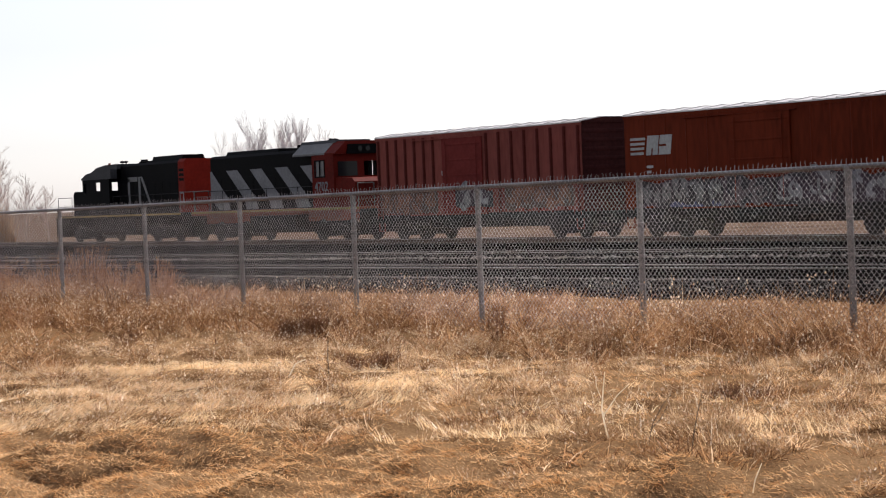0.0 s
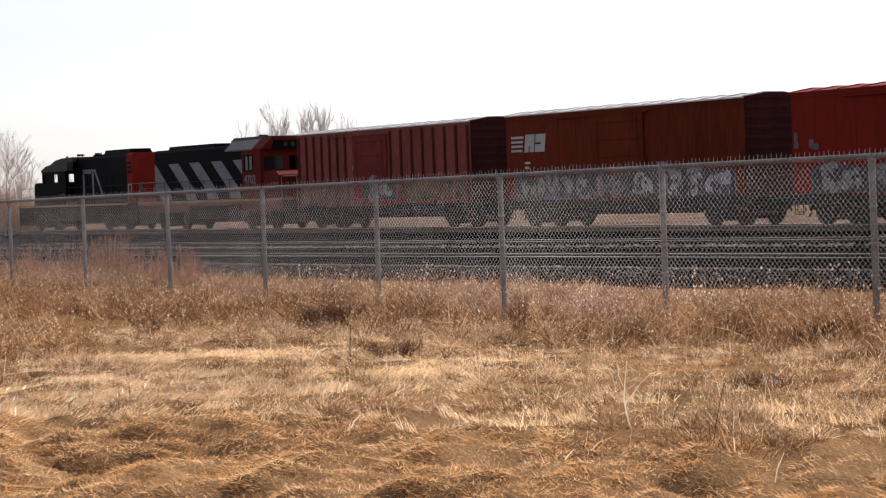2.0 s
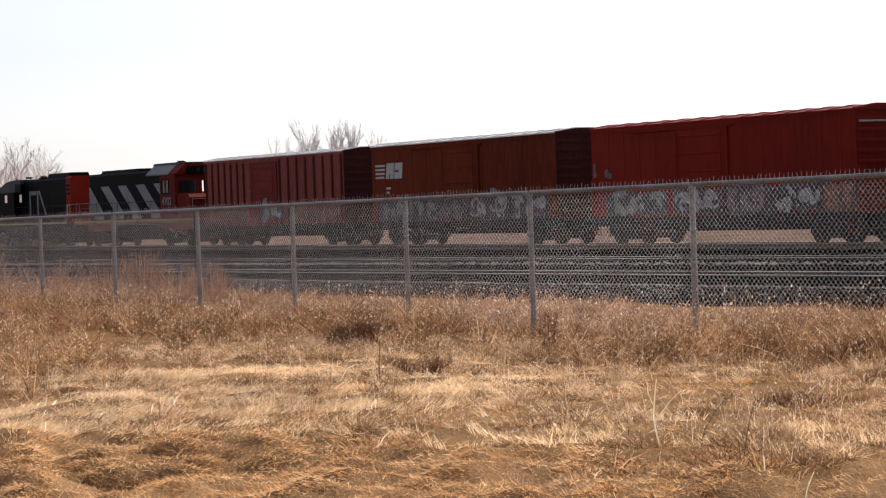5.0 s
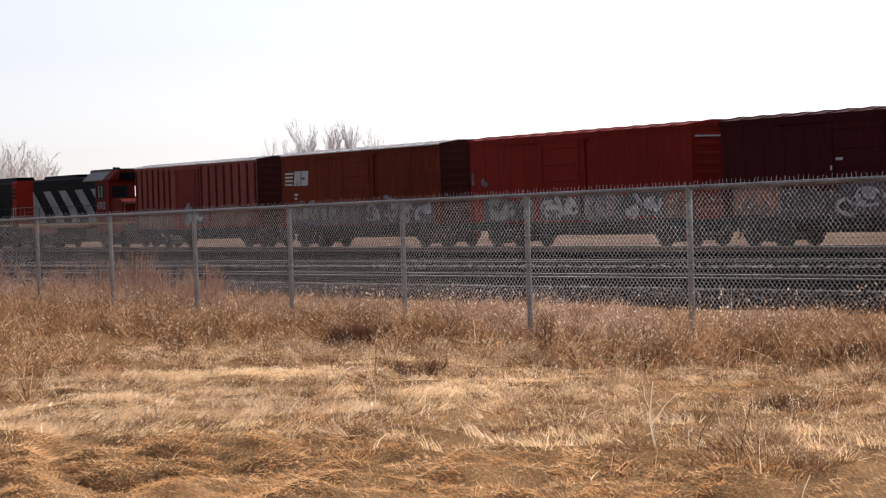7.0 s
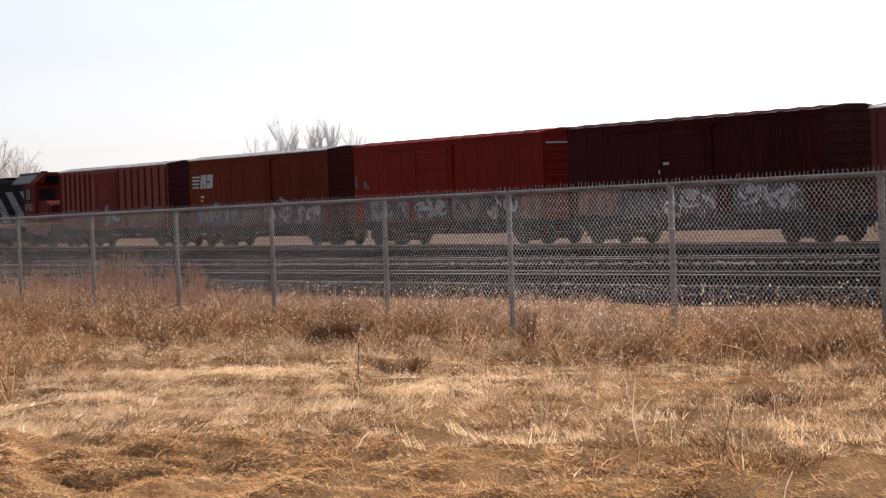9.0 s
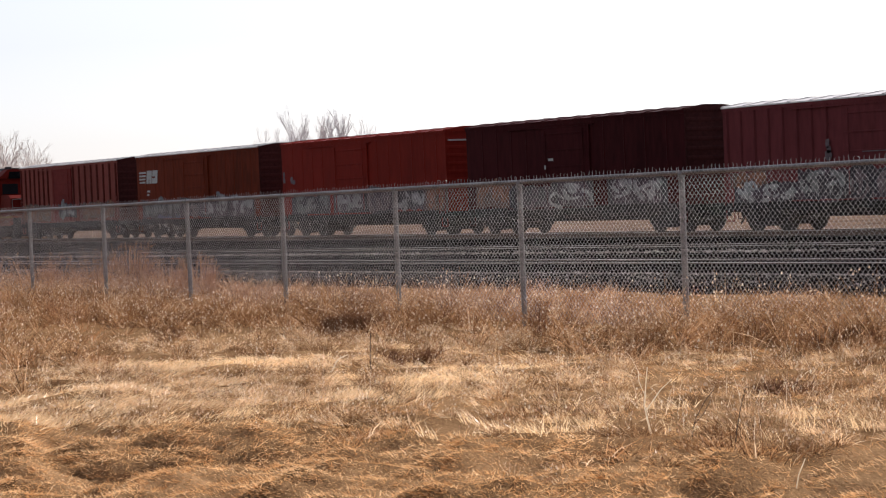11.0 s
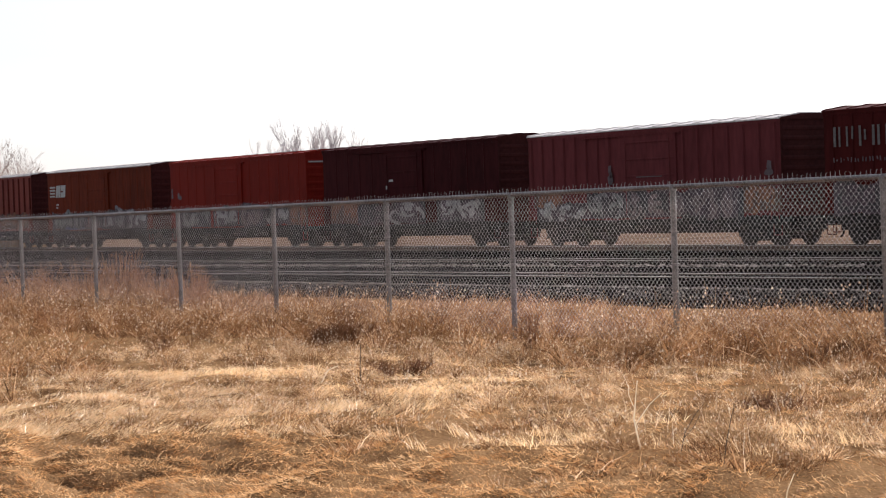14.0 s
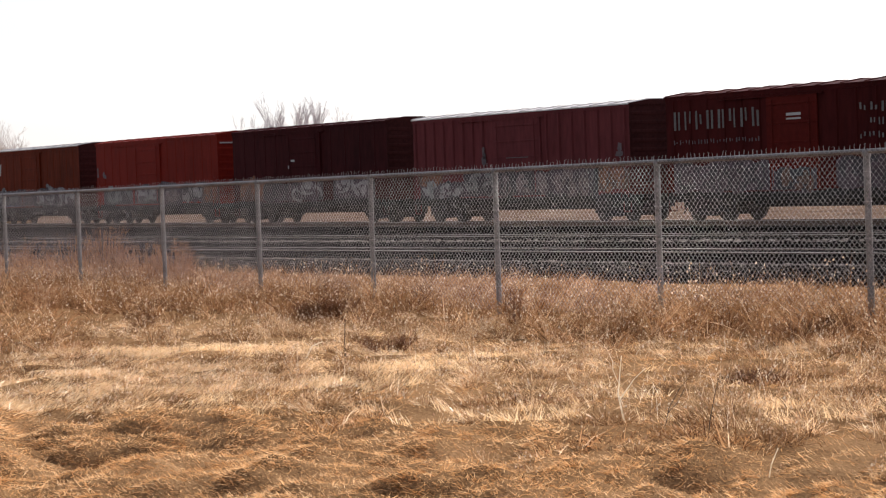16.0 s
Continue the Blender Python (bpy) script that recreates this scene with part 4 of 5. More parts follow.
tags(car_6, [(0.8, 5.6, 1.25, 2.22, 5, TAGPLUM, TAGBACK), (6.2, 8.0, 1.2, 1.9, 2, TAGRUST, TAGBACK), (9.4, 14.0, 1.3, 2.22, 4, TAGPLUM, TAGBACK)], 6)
bars(car_1, [(5.3, 5.42, 2.85, 3.05)])
bars(car_3, [(5.42, 5.58, 3.12, 3.24)], TAGPINK)
for x0, x1, z0, z1 in ((6.3, 6.65, 3.1, 3.2), (6.02, 6.16, 2.75, 2.92)):
    patch(car_4, "marking_bar", WHITE, [rect(x0, x1, z0, z1)], FACE - 0.117, "small pale marking bar", 0.005)
smear = random.Random(17)
for x0, x1, z0, z1 in ((0.12, 0.38, 2.75, 3.05), (0.14, 0.34, 3.0, 3.4), (0.9, 1.2, 2.72, 3.1), (1.12, 1.42, 2.66, 2.95)):
    patch(car_3, "paint_smear", TAGPINK, [blob(smear, x0, x1, z0, z1)], FACE - 0.018, "pale smeared paint patch", 0.005)
for x0, x1, z0, z1 in ((5.55, 5.8, 2.95, 3.3), (5.5, 5.9, 2.5, 2.9), (5.62, 5.85, 2.75, 3.05), (14.75, 15.3, 2.6, 2.85), (14.9, 15.2, 2.8, 3.2)):
    patch(car_5, "paint_smear", TAGPINK, [blob(smear, x0, x1, z0, z1)], FACE - 0.082, "pale smeared paint patch", 0.005)
patch(car_5, "marking_bar", TAGPINK, [rect(7.4, 9.0, 2.75, 2.79)], FACE - 0.117, "faint pale marking line", 0.005)
lettering(car_6, 0.5, 5.5, 3.5, 4.2, 8, 11, WORN, 0.22)
lettering(car_6, 0.5, 5.4, 2.95, 3.12, 14, 12, TAGPINK, 0.4)
lettering(car_6, 10.3, 14.4, 3.75, 4.1, 8, 13, WORN, 0.3)
lettering(car_6, 10.8, 14.0, 3.3, 3.55, 8, 14, WORN, 0.35)
lettering(car_6, 10.3, 14.2, 2.85, 3.08, 9, 15, WORN, 0.35)
for z0, z1 in ((3.8, 3.9), (3.66, 3.72)):
    patch(car_6, "marking_bar", WHITE, [rect(6.75, 7.5, z0, z1)], FACE - 0.086, "small pale marking bar", 0.006)
# pale end lintel on the bright red car, catching the light
bm = B()
box(bm, 15.32, 15.42, -1.35, 1.35, 4.30, 4.37, 0.01)
part("end_lintel", bm, WHITE, car_3, "pale strip across the car end")


# ---- loose stones along the yard ----
def stones(name, x0, x1, y0, y1, count, size, material, top, label, seed, sloped=True):
    rng = np.random.default_rng(seed)
    x, y = rng.uniform(x0, x1, count), rng.uniform(y0, y1, count)
    z = (fall(x) if sloped else 0 * x) + top
    s = size * rng.uniform(0.5, 1.25, count)
    base = np.array([(1, 0, 0), (-1, 0, 0), (0, 1, 0), (0, -1, 0), (0, 0, 0.8), (0, 0, -0.8)], float)
    v = base[None] * s[:, None, None] * rng.uniform(0.65, 1.2, (count, 6, 1)) + rng.normal(0, 0.16, (count, 6, 3)) * s[:, None, None]
    a = rng.uniform(0, 6.28, count)
    c, sn = np.cos(a)[:, None], np.sin(a)[:, None]
    vx, vy = v[..., 0] * c - v[..., 1] * sn, v[..., 0] * sn + v[..., 1] * c
    co = np.stack([vx + x[:, None], vy + y[:, None], v[..., 2] + z[:, None]], -1).reshape(-1, 3)
    f = np.array([(0, 2, 4), (2, 1, 4), (1, 3, 4), (3, 0, 4), (2, 0, 5), (1, 2, 5), (3, 1, 5), (0, 3, 5)])
    faces = (np.arange(count)[:, None, None] * 6 + f[None]).reshape(-1, 3)
    return tagged(fast(name, co, faces, material), label, name.replace("_", " "), kind="stuff")


def fast(name, co, faces, material):
    """A large mesh straight from arrays of triangles or quads."""
    me = bpy.data.meshes.new(name)
    k = faces.shape[1]
    me.vertices.add(len(co))
    me.vertices.foreach_set("co", np.ascontiguousarray(co, np.float32).ravel())
    me.loops.add(faces.size)
    me.loops.foreach_set("vertex_index", np.ascontiguousarray(faces, np.int32).ravel())
    me.polygons.add(len(faces))
    me.polygons.foreach_set("loop_start", np.arange(0, faces.size, k, dtype=np.int32))
    me.update(calc_edges=True)
    me.materials.append(material)
    return new(name, me)


PALE_STONE = islands("pale_ballast_stone", [(0.0, (0.06, 0.052, 0.049)), (0.4, (0.12, 0.107, 0.101)), (0.8, (0.2, 0.18, 0.17)), (1.0, (0.36, 0.33, 0.315))], 0.9, spec=0.0)
MIXED_STONE = islands("mixed_ballast_stone", [(0.0, (0.022, 0.019, 0.018)), (0.5, (0.085, 0.074, 0.068)), (0.9, (0.15, 0.133, 0.124)), (1.0, (0.32, 0.29, 0.275))], 0.9, spec=0.0)
# Stones darkened to match the shade that the cinders carry.
DARK_STONE = islands("dark_ballast_stone", [(0.0, (0.01, 0.009, 0.009)), (0.7, (0.016, 0.0145, 0.0145)), (1.0, (0.045, 0.04, 0.039))], 0.95, spec=0.0)
stones("ballast_stones", -95, -12, 20.6, 26.0, 15000, 0.038, MIXED_STONE, -0.03, "grey ballast stones at the edge of the yard", 21)
stones("ballast_stones", -110, -14, 26.1, 26.6, 5200, 0.036, PALE_STONE, -0.02, "pale grey ballast stones along the near track", 22)
stones("ballast_stones", -140, -20, 35.3, 36.5, 4800, 0.055, PALE_STONE, -0.02, "pale grey ballast stones between two tracks", 23)
stones("ballast_stones", -150, -30, 43.0, 44.2, 4000, 0.06, MIXED_STONE, -0.13, "grey ballast stones beside the middle track", 24)
stones("ballast_stones", -110, -14, 27.0, 35.0, 2500, 0.05, DARK_STONE, -0.16, "shade-darkened stones between the rails", 25)
stones("ballast_stones", -140, -30, 36.8, 43.0, 1800, 0.055, DARK_STONE, -0.16, "shade-darkened stones of the middle track", 26)
stones("ballast_stones", -170, -30, 50.6, 52.6, 2000, 0.06, DARK_STONE, RAIL_Z - 0.2, "shade-darkened stones beside the main track", 27, False)


# ---- dead grass ----
def blades(name, x, y, length, lean_dir, lean, width, curl, material, label, seed, segs=3, lift=0.0):
    """Tapered, bent ribbons: lean 0 is upright, 1 lies flat; curl bends the tip over."""
    rng = np.random.default_rng(seed)
    n = len(x)
    z = ground_z(x, y) - 0.015 + lift
    t = np.linspace(0, 1, segs + 1)[None, :]
    ang = (lean[:, None] + curl[:, None] * t) * (np.pi / 2)
    ang = np.clip(ang, 0.02, 2.1)
    ds = (length / segs)[:, None]
    out = np.concatenate([np.zeros((n, 1)), np.cumsum(np.sin(ang[:, 1:]) * ds, 1)], 1)
    up = np.concatenate([np.zeros((n, 1)), np.cumsum(np.cos(ang[:, 1:]) * ds, 1)], 1)
    cx, cy = np.cos(lean_dir)[:, None], np.sin(lean_dir)[:, None]
    px, py, pz = x[:, None] + out * cx, y[:, None] + out * cy, z[:, None] + np.maximum(up, -0.0)
    tw = rng.uniform(0, np.pi, n)[:, None]
    w = width[:, None] * (1 - 0.8 * t) * 0.5
    wx, wy, wz = -cy * np.cos(tw) * w, cx * np.cos(tw) * w, np.sin(tw) * w
    wx, wy = wx - cx * np.sin(tw) * w * 0.3, wy - cy * np.sin(tw) * w * 0.3
    left = np.stack([px - wx, py - wy, pz - wz], -1)
    right = np.stack([px + wx, py + wy, pz + wz], -1)
    co = np.stack([left, right], 2).reshape(-1, 3)
    i = np.arange(n)[:, None] * (2 * (segs + 1)) + 2 * np.arange(segs)[None, :]
    faces = np.stack([i, i + 1, i + 3, i + 2], -1).reshape(-1, 4)
    return tagged(fast(name, co, faces, material), label, "grass", kind="stuff")


def wave(x, y, s, k):
    """Smooth value noise from a few crossed waves, about -1 to 1."""
    return (np.sin(s * (1.0 * x + 0.6 * y) + 1.7 * k) + np.sin(s * (-0.7 * x + 1.1 * y) + 2.9 * k + 1) + np.sin(s * (1.7 * x - 1.2 * y) + 0.7 * k + 2) * 0.7 + np.sin(s * (0.4 * x + 2.1 * y) + 3.1 * k) * 0.6) / 2.4


def field(rng, n, d0, d1, y_max=24.2, half=15.4, mid=145.9):
    """Random places in the sector of the field between two distances from the path's spot."""
    d = np.sqrt(rng.uniform(d0 * d0, d1 * d1, n))
    a = np.radians(mid + rng.uniform(-half, half, n))
    x, y = d * np.cos(a), d * np.sin(a)
    k = (y < y_max) & (y < 20.75 + np.clip((-38 - x) * 0.16, 0, 4) + 0.5 * wave(x, y, 1.1, 3))
    return x[k], y[k]


def flow(x, y):
    """The way in which the wind and snow have laid the grass."""
    swath = np.clip((-x - 13.8) / 1.5, 0, 1) * np.clip((10.5 - y) / 1.5, 0, 1)
    return (1 - swath) * (-0.9 + 1.3 * wave(x, y, 0.55, 1) + 0.9 * wave(x, y, 1.6, 2)) + swath * (2.05 + 0.45 * wave(x, y, 2.2, 2))


def grass_shader(name, stops, glow, rough=0.55, patch_scale=0.5, dark=0.6):
    m = islands(name, stops, 0.8, glow, 0.08)
    n, l = m.node_tree.nodes, m.node_tree.links
    ramp = next(q for q in n if q.bl_idname == "ShaderNodeValToRGB")
    co, no, mr, mx = n.new("ShaderNodeTexCoord"), n.new("ShaderNodeTexNoise"), n.new("ShaderNodeMapRange"), n.new("ShaderNodeMix")
    no.inputs["Scale"].default_value, no.inputs["Detail"].default_value = patch_scale, 4
    mr.inputs["From Min"].default_value, mr.inputs["From Max"].default_value = 0.41, 0.59
    mx.data_type, mx.blend_type = "RGBA", "MULTIPLY"
    mx.inputs["B"].default_value = (dark, dark * 0.88, dark * 0.75, 1)
    l.new(co.outputs["Object"], no.inputs["Vector"]), l.new(no.outputs["Fac"], mr.inputs["Value"])
    l.new(mr.outputs["Result"], mx.inputs["Factor"]), l.new(ramp.outputs["Color"], mx.inputs["A"])
    for q in n:
        if q.bl_idname == "ShaderNodeBsdfPrincipled":
            l.new(mx.outputs["Result"], q.inputs["Base Color"])
        if q.bl_idname == "ShaderNodeBsdfTranslucent":
            l.new(mx.outputs["Result"], q.inputs["Color"])
    return m


MATTED = grass_shader("matted_ochre_grass", [(0.0, (0.46, 0.25, 0.115)), (0.4, (0.7, 0.42, 0.2)), (0.75, (0.84, 0.56, 0.3)), (1.0, (0.93, 0.71, 0.45))], 0.5, 0.5, patch_scale=1.8, dark=0.8)
STRAW = grass_shader("bleached_straw_grass", [(0.0, (0.36, 0.2, 0.1)), (0.35, (0.76, 0.5, 0.28)), (0.75, (0.95, 0.71, 0.45)), (1.0, (0.97, 0.82, 0.61))], 0.5, 0.45, patch_scale=4.0, dark=0.36)
TALL = grass_shader("tall_brown_grass", [(0.0, (0.1, 0.042, 0.018)), (0.45, (0.36, 0.18, 0.08)), (0.8, (0.62, 0.37, 0.19)), (1.0, (0.93, 0.72, 0.5))], 0.5, 0.45, patch_scale=2.2, dark=0.36)
STALK = islands("mixed_dead_stalks", [(0.0, (0.16, 0.08, 0.04)), (0.4, (0.42, 0.25, 0.13)), (0.7, (0.8, 0.6, 0.4)), (1.0, (0.95, 0.84, 0.68))], 0.6, 0.45, 0.2)
DULL = grass_shader("dull_brown_grass", [(0.0, (0.09, 0.043, 0.02)), (0.5, (0.26, 0.14, 0.068)), (0.85, (0.48, 0.29, 0.15)), (1.0, (0.88, 0.67, 0.44))], 0.45, 0.5, patch_scale=4.0, dark=0.5)
SLEEK = islands("glossy_pale_straw", [(0.0, (0.6, 0.38, 0.19)), (0.4, (0.84, 0.6, 0.34)), (1.0, (0.95, 0.78, 0.52))], 0.42, 0.45, 0.6)
SEED = islands("glinting_seed_husks", [(0.0, (0.45, 0.25, 0.14)), (0.5, (0.75, 0.53, 0.35)), (1.0, (0.95, 0.84, 0.68))], 0.35, 0.45, 0.5)


def locks(rng, x, y, per, spread):
    """Bundles of blades: each place gives a lock of about that many blades that share one lie."""
    c = np.repeat(np.arange(len(x)), rng.integers(int(per * 0.6), int(per * 1.4) + 1, len(x)))
    n = len(c)
    px, py = x[c] + rng.normal(0, spread, n), y[c] + rng.normal(0, spread, n)
    return c, px, py, n


def seed_husks(name, x, y, z, size, label, seed):
    rng = np.random.default_rng(seed)
    n = len(x)
    s = size * rng.uniform(0.5, 1.3, n)
    base = np.array([(1, 0, -0.4), (-0.6, 0.8, -0.4), (-0.5, -0.9, -0.4), (0, 0, 2.0)])
    co = np.stack([x, y, z], 1)[:, None, :] + base[None] * s[:, None, None] + rng.normal(0, 0.3, (n, 4, 3)) * s[:, None, None]
    i = 4 * np.arange(n)[:, None]
    faces = np.concatenate([i + np.array(f)[None] for f in ((0, 1, 3), (1, 2, 3), (2, 0, 3))])
    return tagged(fast(name, co.reshape(-1, 3), faces, SEED), label, "seeds", kind="stuff")


DRIFTS = [(-16.7, 6.8, 0.7), (-17.0, 7.4, 0.7), (-17.4, 8.0, 0.7), (-14.8, 7.05, 0.5), (-15.4, 7.6, 0.5), (-15.1, 6.0, 0.5), (-19.8, 9.3, 0.8), (-19.1, 10.4, 0.7), (-15.2, 9.35, 0.7), (-16.3, 10.5, 0.7), (-12.7, 8.4, 0.5), (-11.5, 8.1, 0.5), (-11.7, 8.7, 0.6), (-10.6, 9.8, 0.6), (-10.2, 10.1, 0.7), (-10.0, 9.0, 0.5), (-10.2, 8.2, 0.35), (-12.3, 9.6, 0.6), (-13.8, 7.3, 0.4)]
TUFTS = [(-22.3, 13.2, 0.4), (-22.5, 13.6, 0.4), (-17.6, 11.2, 0.5), (-18.9, 13.7, 0.3), (-16.3, 11.85, 0.4), (-14.85, 14.3, 0.5), (-14.4, 14.5, 0.5), (-16.1, 8.0, 0.25), (-12.2, 7.4, 0.45), (-12.2, 11.1, 0.4), (-11.7, 10.9, 0.4), (-23.4, 11.3, 0.3), (-16.75, 13.8, 0.5), (-17.0, 11.5, 0.4), (-12.5, 9.2, 0.3), (-12.5, 8.8, 0.25), (-9.05, 8.1, 0.35), (-9.7, 8.3, 0.4), (-9.7, 7.6, 0.3), (-18.2, 11.7, 0.4), (-20.2, 13.0, 0.4)]


def spots(x, y, places):
    """How strongly each place lies inside the round patches, 0 to 1."""
    v = np.zeros(len(x))
    for cx, cy, r in places:
        v = np.maximum(v, np.exp(-(((x - cx) ** 2 + (y - cy) ** 2) / (r * r)) ** 1.5))
    return v


def standing(x, y):
    """0 in the open matted field, 1 in the tall grass along the fence and past the open patch."""
    return np.clip(np.maximum((y - 12.6) / 1.6, (-x - 17.6 - 1.08 * (y - 6.9)) / 2.4) + 0.6 * wave(x, y, 1.3, 8) + 0.35 * wave(x, y, 3.3, 9), 0.0, 1)


def dead_grass():
    rng = np.random.default_rng(7)
    # fine felted mat close by
    x, y = field(rng, 27000, 8.8, 22.0)
    drift, far, up = spots(x, y, DRIFTS), np.hypot(x, y), standing(x, y)
    keep = rng.uniform(size=len(x)) < np.clip(0.4 - 0.1 * felt_edge(x, y), 0.24, 0.34) * (1 - 0.5 * drift) * (1 - 0.7 * up)
    x, y, far = x[keep], y[keep], far[keep]
    lie = flow(x, y) + rng.normal(0, 0.7, len(x))
    lean, long = rng.uniform(0.5, 0.92, len(x)), rng.uniform(0.04, 0.085, len(x)) * (1 + 0.5 * np.clip((far - 12) / 4, 0, 1))
    c, px, py, n = locks(rng, x, y, 24, 0.05)
    blades("matted_grass", px, py, long[c] * rng.uniform(0.6, 1.3, n), lie[c] + rng.normal(0, 0.6, n), np.clip(lean[c] + rng.normal(0, 0.12, n), 0.1, 0.95), rng.uniform(0.003, 0.0065, n), rng.uniform(0.1, 0.5, n), MATTED, "matted ochre dead grass felted into soft mounds", 31, 1)
    x, y = field(rng, 380000, 8.7, 17.0)
    n, bare = len(x), spots(x, y, [(a, b, r * 1.15) for a, b, r, d in HOLLOWS if d < -0.2])
    k = rng.uniform(size=n) < (1 - 0.8 * bare) * np.clip((1.0 - felt_edge(x, y)) / 2.0, 0, 1)
    x, y = x[k], y[k]
    n = len(x)
    blades("felted_grass", x, y, rng.uniform(0.025, 0.065, n), flow(x, y) + rng.normal(0, 1.0, n), rng.uniform(0.35, 0.9, n), rng.uniform(0.003, 0.0065, n), rng.uniform(0, 0.4, n), MATTED, "soft ochre felt of fine dead grass", 36, 1)
    # bleached straw standing in ragged tufts with dark gaps between
    x, y = field(rng, 3100, 9.6, 27.0)
    m = 0.5 * wave(x, y, 0.6, 5) + 0.6 * wave(x, y, 1.9, 6)
    drift, tuft, up, edge = spots(x, y, DRIFTS), spots(x, y, TUFTS), standing(x, y), felt_edge(x, y)
    right = np.clip((x + 16.5) / 3, 0, 1)
    open_field = np.clip((edge + 1.6 + 1.2 * m) / 3.0, 0.0, 1) * (1 - 0.8 * up)
    keep = rng.uniform(size=len(x)) < np.clip(0.58 + 0.4 * m, 0.08, 1) * open_field * (1 - 0.8 * drift * (1 - right)) * (1 - 0.9 * tuft)
    x, y, right, m = x[keep], y[keep], right[keep], m[keep]
    size = rng.uniform(0.55, 1.45, len(x)) * (1 + 0.25 * m) * np.clip(0.75 + 0.2 * felt_edge(x, y), 0.5, 1)
    dull = rng.uniform(size=len(x)) < 0.4 + 0.3 * wave(x, y, 1.3, 23)
    tilt, way = rng.uniform(0, 0.3, len(x)), flow(x, y) + rng.normal(0, 0.9, len(x))
    c = np.repeat(np.arange(len(x)), (rng.integers(90, 200, len(x)) * size).astype(int))
    n = len(c)
    a, q = rng.uniform(0, 6.28, n), np.sqrt(rng.uniform(size=n))
    px, py = x[c] + 0.1 * size[c] * q * np.cos(a), y[c] + 0.1 * size[c] * q * np.sin(a)
    lie = np.arctan2(np.sin(a) * q * 0.6 + tilt[c] * 3 * np.sin(way[c]), np.cos(a) * q * 0.6 + tilt[c] * 3 * np.cos(way[c])) + rng.normal(0, 0.7, n)
    hgt = 0.125 * size[c] * rng.uniform(0.3, 1.25, n)
    lean, width, curl = np.clip(0.05 + 0.35 * q + tilt[c] + rng.normal(0, 0.1, n), 0.02, 0.9), rng.uniform(0.003, 0.007, n), rng.uniform(-0.1, 0.9, n)
    for k, paint, label, seed in ((~dull[c], STRAW, "bleached straw-coloured grass in ragged tufts", 32), (dull[c], DULL, "dull brown dead grass in ragged tufts", 39)):
        blades("straw_grass", px[k], py[k], hgt[k], lie[k], lean[k], width[k], curl[k], paint, label, seed, 2)
    k = rng.uniform(size=n) < 0.08
    seed_husks("grass_seeds", px[k], py[k], ground_z(px[k], py[k]) + hgt[k] * rng.uniform(0.6, 1.1, k.sum()), 0.0065, "pale seed husks glinting on short straw", 38)
    # swept, flattened swaths that shine
    x, y = field(rng, 40000, 10.5, 23.0)
    right, edge = np.clip((x + 16.0) / 3, 0, 1), felt_edge(x, y)
    open_field = (1 - standing(x, y)) * np.clip((edge + 1.2) / 2.0, 0, 1)
    streak = np.clip(wave(x, y, 2.6, 15) + 0.8 * wave(x, y, 7.1, 16) + 0.35, 0, 1)
    place = np.maximum(spots(x, y, [(a, b, 1.25 * r) for a, b, r in DRIFTS]), 0.05)
    k = rng.uniform(size=len(x)) < open_field * streak * place * (1 - 0.95 * right)
    x, y, right = x[k], y[k], right[k]
    c, px, py, n = locks(rng, x, y, 20, 0.05)
    lie, lean = flow(x, y) + rng.normal(0, 0.3 + 0.9 * right, len(x)), rng.uniform(0.5, 0.85, len(x)) - 0.35 * right
    blades("swept_grass", px, py, rng.uniform(0.05, 0.14, n), lie[c] + rng.normal(0, 0.45, n), np.clip(lean[c] + rng.normal(0, 0.08, n), 0.05, 0.92), rng.uniform(0.0035, 0.0075, n), rng.uniform(0.1, 0.3, n), SLEEK, "glossy pale straw swept flat in swaths", 37, 2, 0.015)
    # taller brown grass by the fence and beyond it, in clumps
    x, y = field(rng, 9500, 9.0, 62.0)
    bx, by = field(rng, 9000, 15.0, 42.0)
    k = (by > 12.6) & (by < 18.0)
    x, y = np.concatenate([x, bx[k]]), np.concatenate([y, by[k]])
    m = 0.8 * wave(x, y, 0.8, 8) + 0.6 * wave(x, y, 2.3, 9) + 0.4 * wave(x, y, 5.7, 10)
    keep = rng.uniform(size=len(x)) < np.clip(standing(x, y), 0.04, 1) * np.clip(0.75 + 0.5 * m, 0.12, 1)
    tx, ty = [], []
    for cx, cy, r in TUFTS:
        k = int(26 * r)
        tx.append(cx + rng.normal(0, r * 0.4, k)), ty.append(cy + rng.normal(0, r * 0.4, k))
    tx, ty = np.concatenate(tx), np.concatenate(ty)
    x, y, m = np.concatenate([x[keep], tx]), np.concatenate([y[keep], ty]), np.concatenate([m[keep], np.full(len(tx), -0.3)])
    low = np.where(standing(x, y) < 0.3, 0.55, 1.0)
    belt = 1 + 0.45 * np.exp(-((y - 15.2) / 1.1) ** 2)
    tall = belt * low * rng.uniform(0.16, 0.46, len(x)) * (1 + 0.35 * m) * np.clip(1.0 - (y - 17.0) * 0.12, 0.5, 1) * np.clip(1.2 - 0.012 * (x + 45), 0.75, 1.25)
    lie, lean = rng.uniform(0, 6.28, len(x)), rng.uniform(0.0, 0.3, len(x))
    c = np.repeat(np.arange(len(x)), rng.integers(11, 33, len(x)))
    n = len(c)
    a, q = rng.uniform(0, 6.28, n), np.sqrt(rng.uniform(size=n))
    px, py = x[c] + 0.11 * q * np.cos(a), y[c] + 0.11 * q * np.sin(a)
    hgt = tall[c] * rng.uniform(0.45, 1.25, n)
